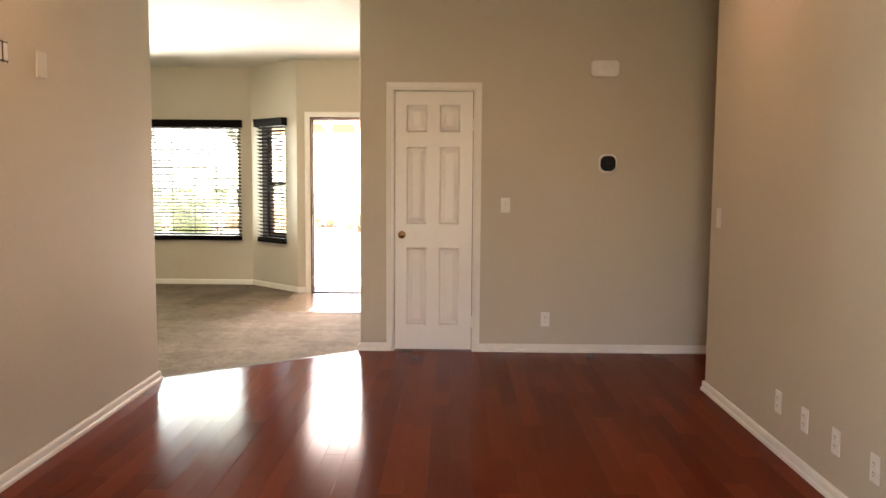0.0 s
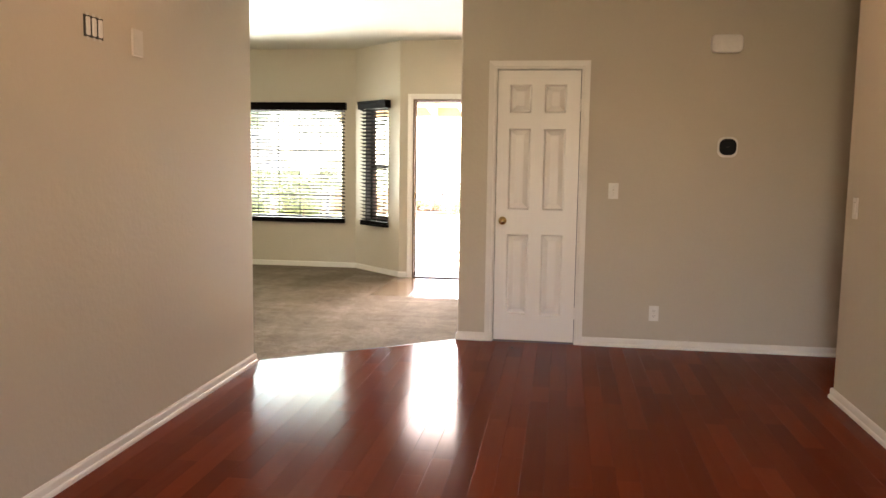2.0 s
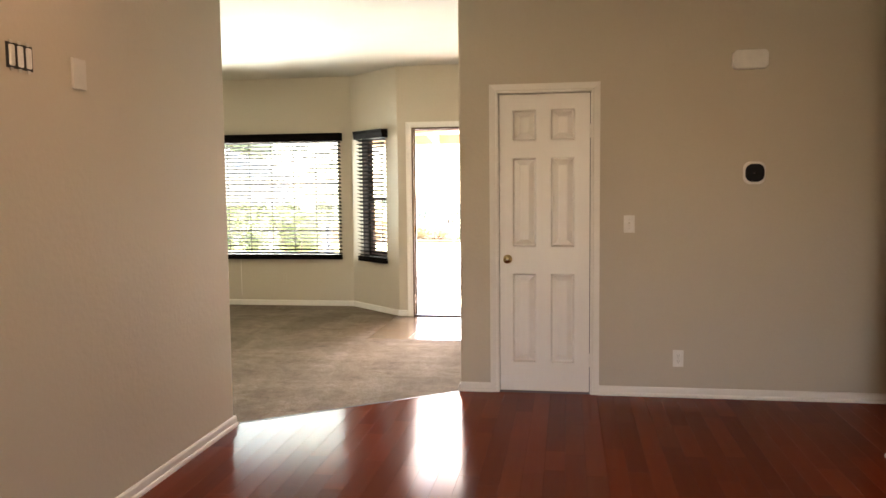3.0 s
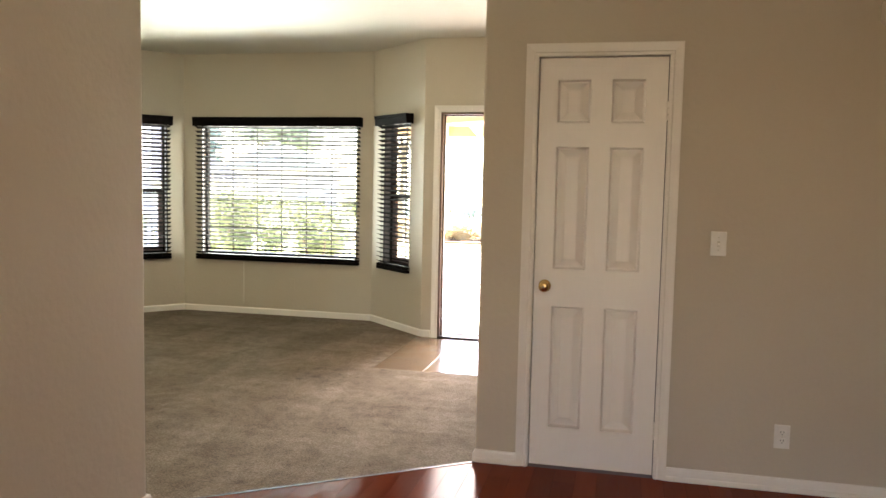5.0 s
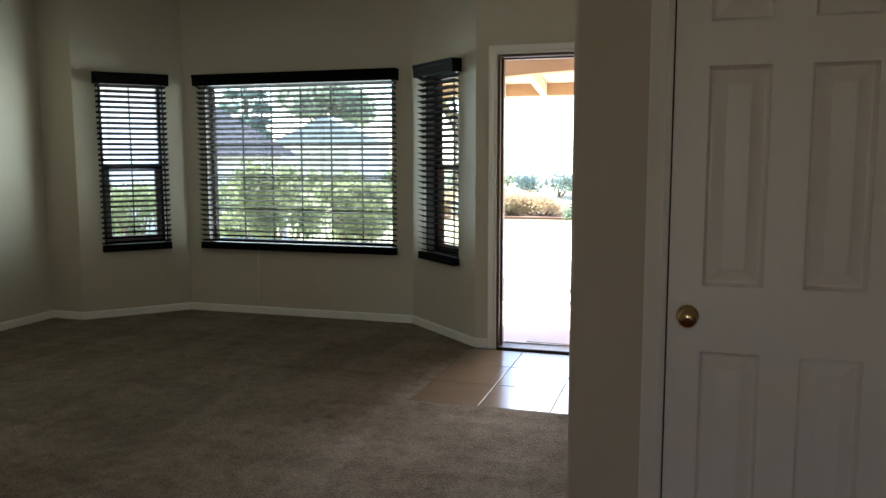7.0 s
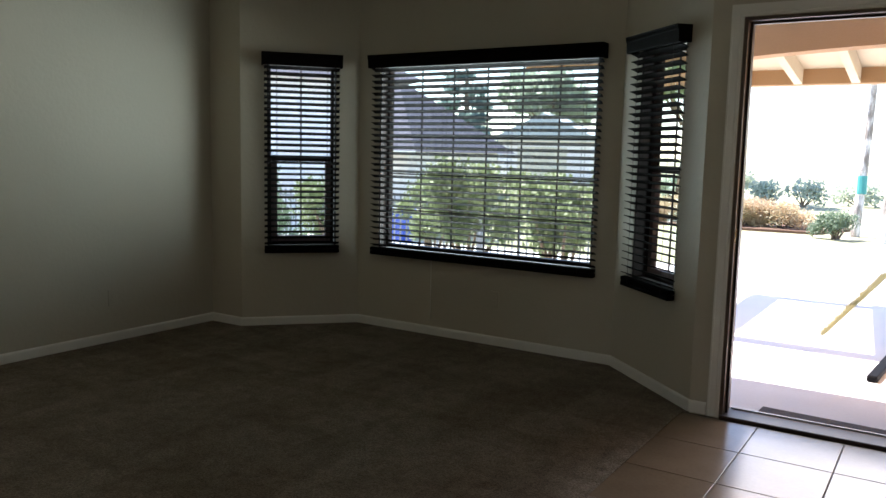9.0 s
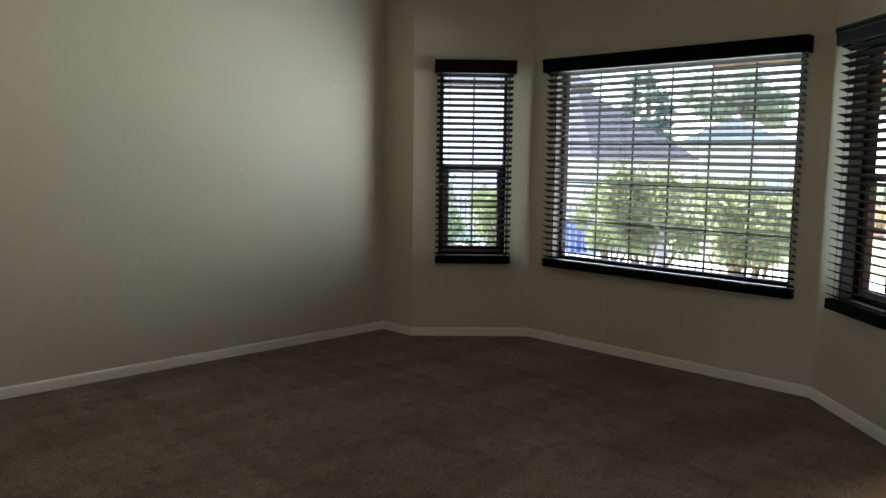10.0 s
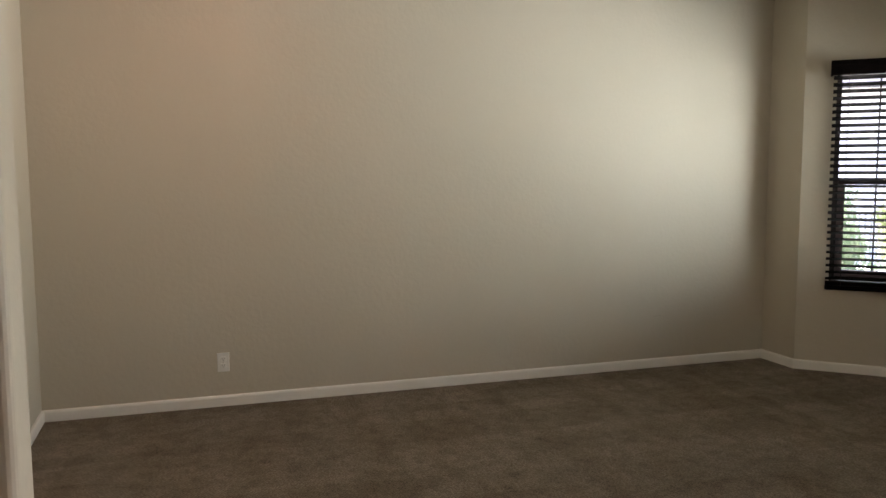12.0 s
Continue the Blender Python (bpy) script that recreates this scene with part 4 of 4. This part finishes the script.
tree(-9.6, 36, 6.2, 2.4, 61, "broad leafy tree past the neighbouring house", LEAF, 0.2, dense=700, leaf=0.14)

# neighbour's house beyond the fence
house = thing("neighbour_house", pose(-22.9, 29, -1.15, 0, 0, 8), "neighbour's lavender stucco house with blue-grey shingle roof", "house")
part("wall", boxed(-7, 7, -4, 4, 0.0, 2.55), NEIGHWALL, house)
bm = bmesh.new()
a = [bm.verts.new(c) for c in ((-7.6, -4.6, 2.50), (7.6, -4.6, 2.50), (7.6, 4.6, 2.50), (-7.6, 4.6, 2.50), (-4.5, 0, 5.2), (4.5, 0, 5.2))]
for q in ((0, 1, 5, 4), (1, 2, 5), (2, 3, 4, 5), (3, 0, 4), (3, 2, 1, 0)):
    bm.faces.new([a[i] for i in q])
roof_ = part("roof", bm, ROOF, house, "blue-grey shingle hip roof")
part("gutter", boxed(-7.62, 7.62, -4.72, -4.6001, 2.42, 2.52), TRIM, roof_)
side = thing("neighbour_garage", pose(-13.5, 14.5, -0.5, 0, 0, 52), "neighbour's pale lavender garage with shingle roof", "house")
part("wall", boxed(-5, 5, 0, 5, 0.0, 3.3), NEIGHWALL, side)
bm = bmesh.new()
a = [bm.verts.new(c) for c in ((-5.5, -0.5, 3.25), (5.5, -0.5, 3.25), (5.5, 5.5, 3.25), (-5.5, 5.5, 3.25), (-3.4, 2.5, 4.7), (3.4, 2.5, 4.7))]
for q in ((0, 1, 5, 4), (1, 2, 5), (2, 3, 4, 5), (3, 0, 4), (3, 2, 1, 0)):
    bm.faces.new([a[i] for i in q])
part("roof", bm, ROOF, side)

far = thing("far_house", pose(-17.0, 40, -0.30, 0, 0, 12), "pale far house with a light blue-grey gable roof", "house")
part("wall", boxed(-2.6, 2.2, 0, 4, 0.0, 2.4), NEIGHWALL, far)
bm = bmesh.new()
a = [bm.verts.new(c) for c in ((-3.0, -0.4, 2.3), (2.6, -0.4, 2.3), (2.6, 4.4, 2.3), (-3.0, 4.4, 2.3), (-0.3, -0.4, 3.6), (-0.3, 4.4, 3.6))]
for q in ((0, 1, 4), (1, 2, 5, 4), (2, 3, 5), (3, 0, 4, 5), (3, 2, 1, 0)):
    bm.faces.new([a[i] for i in q])
part("roof", bm, PALEROOF, far, "light blue-grey gable roof")
part("garage_door", boxed(-1.6, 0.8, -0.03, -0.001, 0.0, 2.0), VINYL, far, "almond garage door")

# picket fence along the yard
fence = thing("fence", pose(-10.5, 15.2, -0.30), "grey metal picket fence along the yard", "fence")
picket = mesh_from("picket", boxed(-0.010, 0.010, -0.010, 0.010, 0.05, 0.98), FENCE)
for k in range(54):
    o = new("picket", picket)
    o.parent = fence
    o.location = (k * 0.115, 0, 0)
for z in (0.14, 0.88):
    part("rail", boxed(-0.02, 6.2, -0.014, 0.014, z - 0.018, z + 0.018), FENCE, fence)
for k in range(4):
    part("post", boxed(k * 2.04 - 0.03, k * 2.04 + 0.03, -0.03, 0.03, 0.0, 1.05, 0.004), FENCE, fence)
bin_ = thing("recycling_bin", pose(-8.3, 15.8, -0.30), "blue plastic bin beside the fence", "bin")
part("body", lathe([(0.19, 0.0), (0.20, 0.02), (0.26, 0.62), (0.275, 0.64), (0.275, 0.67)], 20), BLUE, bin_, "", True)
part("lid", lathe([(0.285, 0.67), (0.29, 0.69), (0.25, 0.74), (0.05, 0.77)], 20), BLUE, bin_, "", True)

# strip of dry grass along the walk
strip = thing("grass_strip", pose(0, 0, 0), "narrow strip of dry straw-coloured grass in the paving", "grass", kind="stuff")
rnd = random.Random(9)
verts, faces = [], []
for _ in range(2600):
    t = rnd.random()
    x, y = -1.52 + 0.19 * t + rnd.uniform(-0.011, 0.011) * (0.3 + t), 12.5 + 4.3 * t + rnd.uniform(-0.06, 0.06)
    hgt, a = rnd.uniform(0.02, 0.07) * (0.5 + t), rnd.uniform(0, math.tau)
    k = len(verts)
    verts += [(x, y, -0.101), (x + 0.008, y + 0.003, -0.101), (x + math.cos(a) * 0.04, y + math.sin(a) * 0.04, -0.10 + hgt)]
    faces.append((k, k + 1, k + 2))
me = bpy.data.meshes.new("blades")
me.from_pydata(verts, [], faces)
me.materials.append(STRAW)
bl = new("blades", me)
bl.parent = strip

# ---- floor pieces: entry tiles and wood planks ----
entry = part("floor_entry", boxed(TILE_X, XC, TILE_Y, YE, -0.0355, -0.0275), GROUT)
tagged(entry, "beige square entry floor tiles with dark grout", "tile floor", kind="structure")
TX = [TILE_X + 0.405 * k for k in range(3)] + [XC]
TY = [TILE_Y + 0.432 * k for k in range(4)]
G = 0.0026
for x0, x1 in zip(TX, TX[1:]):
    for y0, y1 in zip(TY, TY[1:] ):
        part("tile", boxed(x0 + G, x1 - G, y0 + G, min(y1, YE - 0.02) - G, -0.0274, -0.0195, 0.002), TILE, entry)

floor = part("floor", prism([(XL, -2.1), (XR, -2.1), (XR, RIGHT_END), (4.2, RIGHT_END), (4.2, YD), (XC, YD), EDGE_B, EDGE_A, (XL, LEFT_END)], -0.0355, -0.016), WOODGAP)
tagged(floor, "glossy reddish cherry hardwood plank floor", "wood floor", kind="structure")


def edge_y(x):
    """Far end of the wood at x: the slanted carpet line, then the closet wall."""
    (ax, ay), (bx, by) = EDGE_A, EDGE_B
    return YD if x >= XC else ay + (by - ay) * (x - ax) / (bx - ax)


PW, GAP, BEV = 0.104, 0.0003, 0.0005
rnd = random.Random(17)


def plank(bm, x0, x1, ya, yb, yc, yd):
    """One board with eased top edges; its ends may be slanted: (ya, yb) near, (yc, yd) far, at x0 and x1."""
    lo = [bm.verts.new(c) for c in ((x0, ya, -0.0155), (x1, yb, -0.0155), (x1, yd, -0.0155), (x0, yc, -0.0155))]
    md = [bm.verts.new(c) for c in ((x0, ya, -BEV), (x1, yb, -BEV), (x1, yd, -BEV), (x0, yc, -BEV))]
    ta, tb = rnd.uniform(-0.0003, 0), rnd.uniform(-0.0003, 0)     # boards lie a hair out of level
    hi = [bm.verts.new(c) for c in ((x0 + BEV, ya + BEV, ta), (x1 - BEV, yb + BEV, tb), (x1 - BEV, yd - BEV, tb), (x0 + BEV, yc - BEV, ta))]
    for p, q in ((lo, md), (md, hi)):
        for i in range(4):
            bm.faces.new((p[i], p[(i + 1) % 4], q[(i + 1) % 4], q[i]))
    bm.faces.new(hi)


rest = bmesh.new()
x = XL
while x < 4.2:
    x1 = min(x + PW, 4.2)
    wide = x < XR
    start = -2.1 if wide else RIGHT_END
    y = start - rnd.uniform(0, 0.6)
    while True:
        y1 = y + rnd.choice((0.30, 0.42, 0.55, 0.7, 0.85, 1.0, 1.2))
        e0, e1 = edge_y(x + GAP) - 0.002, edge_y(x1 - GAP) - 0.002
        if max(e0, e1) - y1 < 0.15:
            y1 = max(e0, e1) + 0.01
        ys, c0, c1 = max(y + GAP, start), min(y1 - GAP, e0), min(y1 - GAP, e1)
        if min(c0, c1) - ys > 0.03:
            if wide and ys > 2.0:
                bm = bmesh.new()
                plank(bm, x + GAP, x1 - GAP, ys, ys, c0, c1)
                part("plank", bm, WOOD, floor)
            else:
                plank(rest, x + GAP, x1 - GAP, ys, ys, c0, c1)
        if y1 > max(e0, e1):
            break
        y = y1
    x = x1
tagged(part("planks", rest, WOOD, floor), kind="stuff")
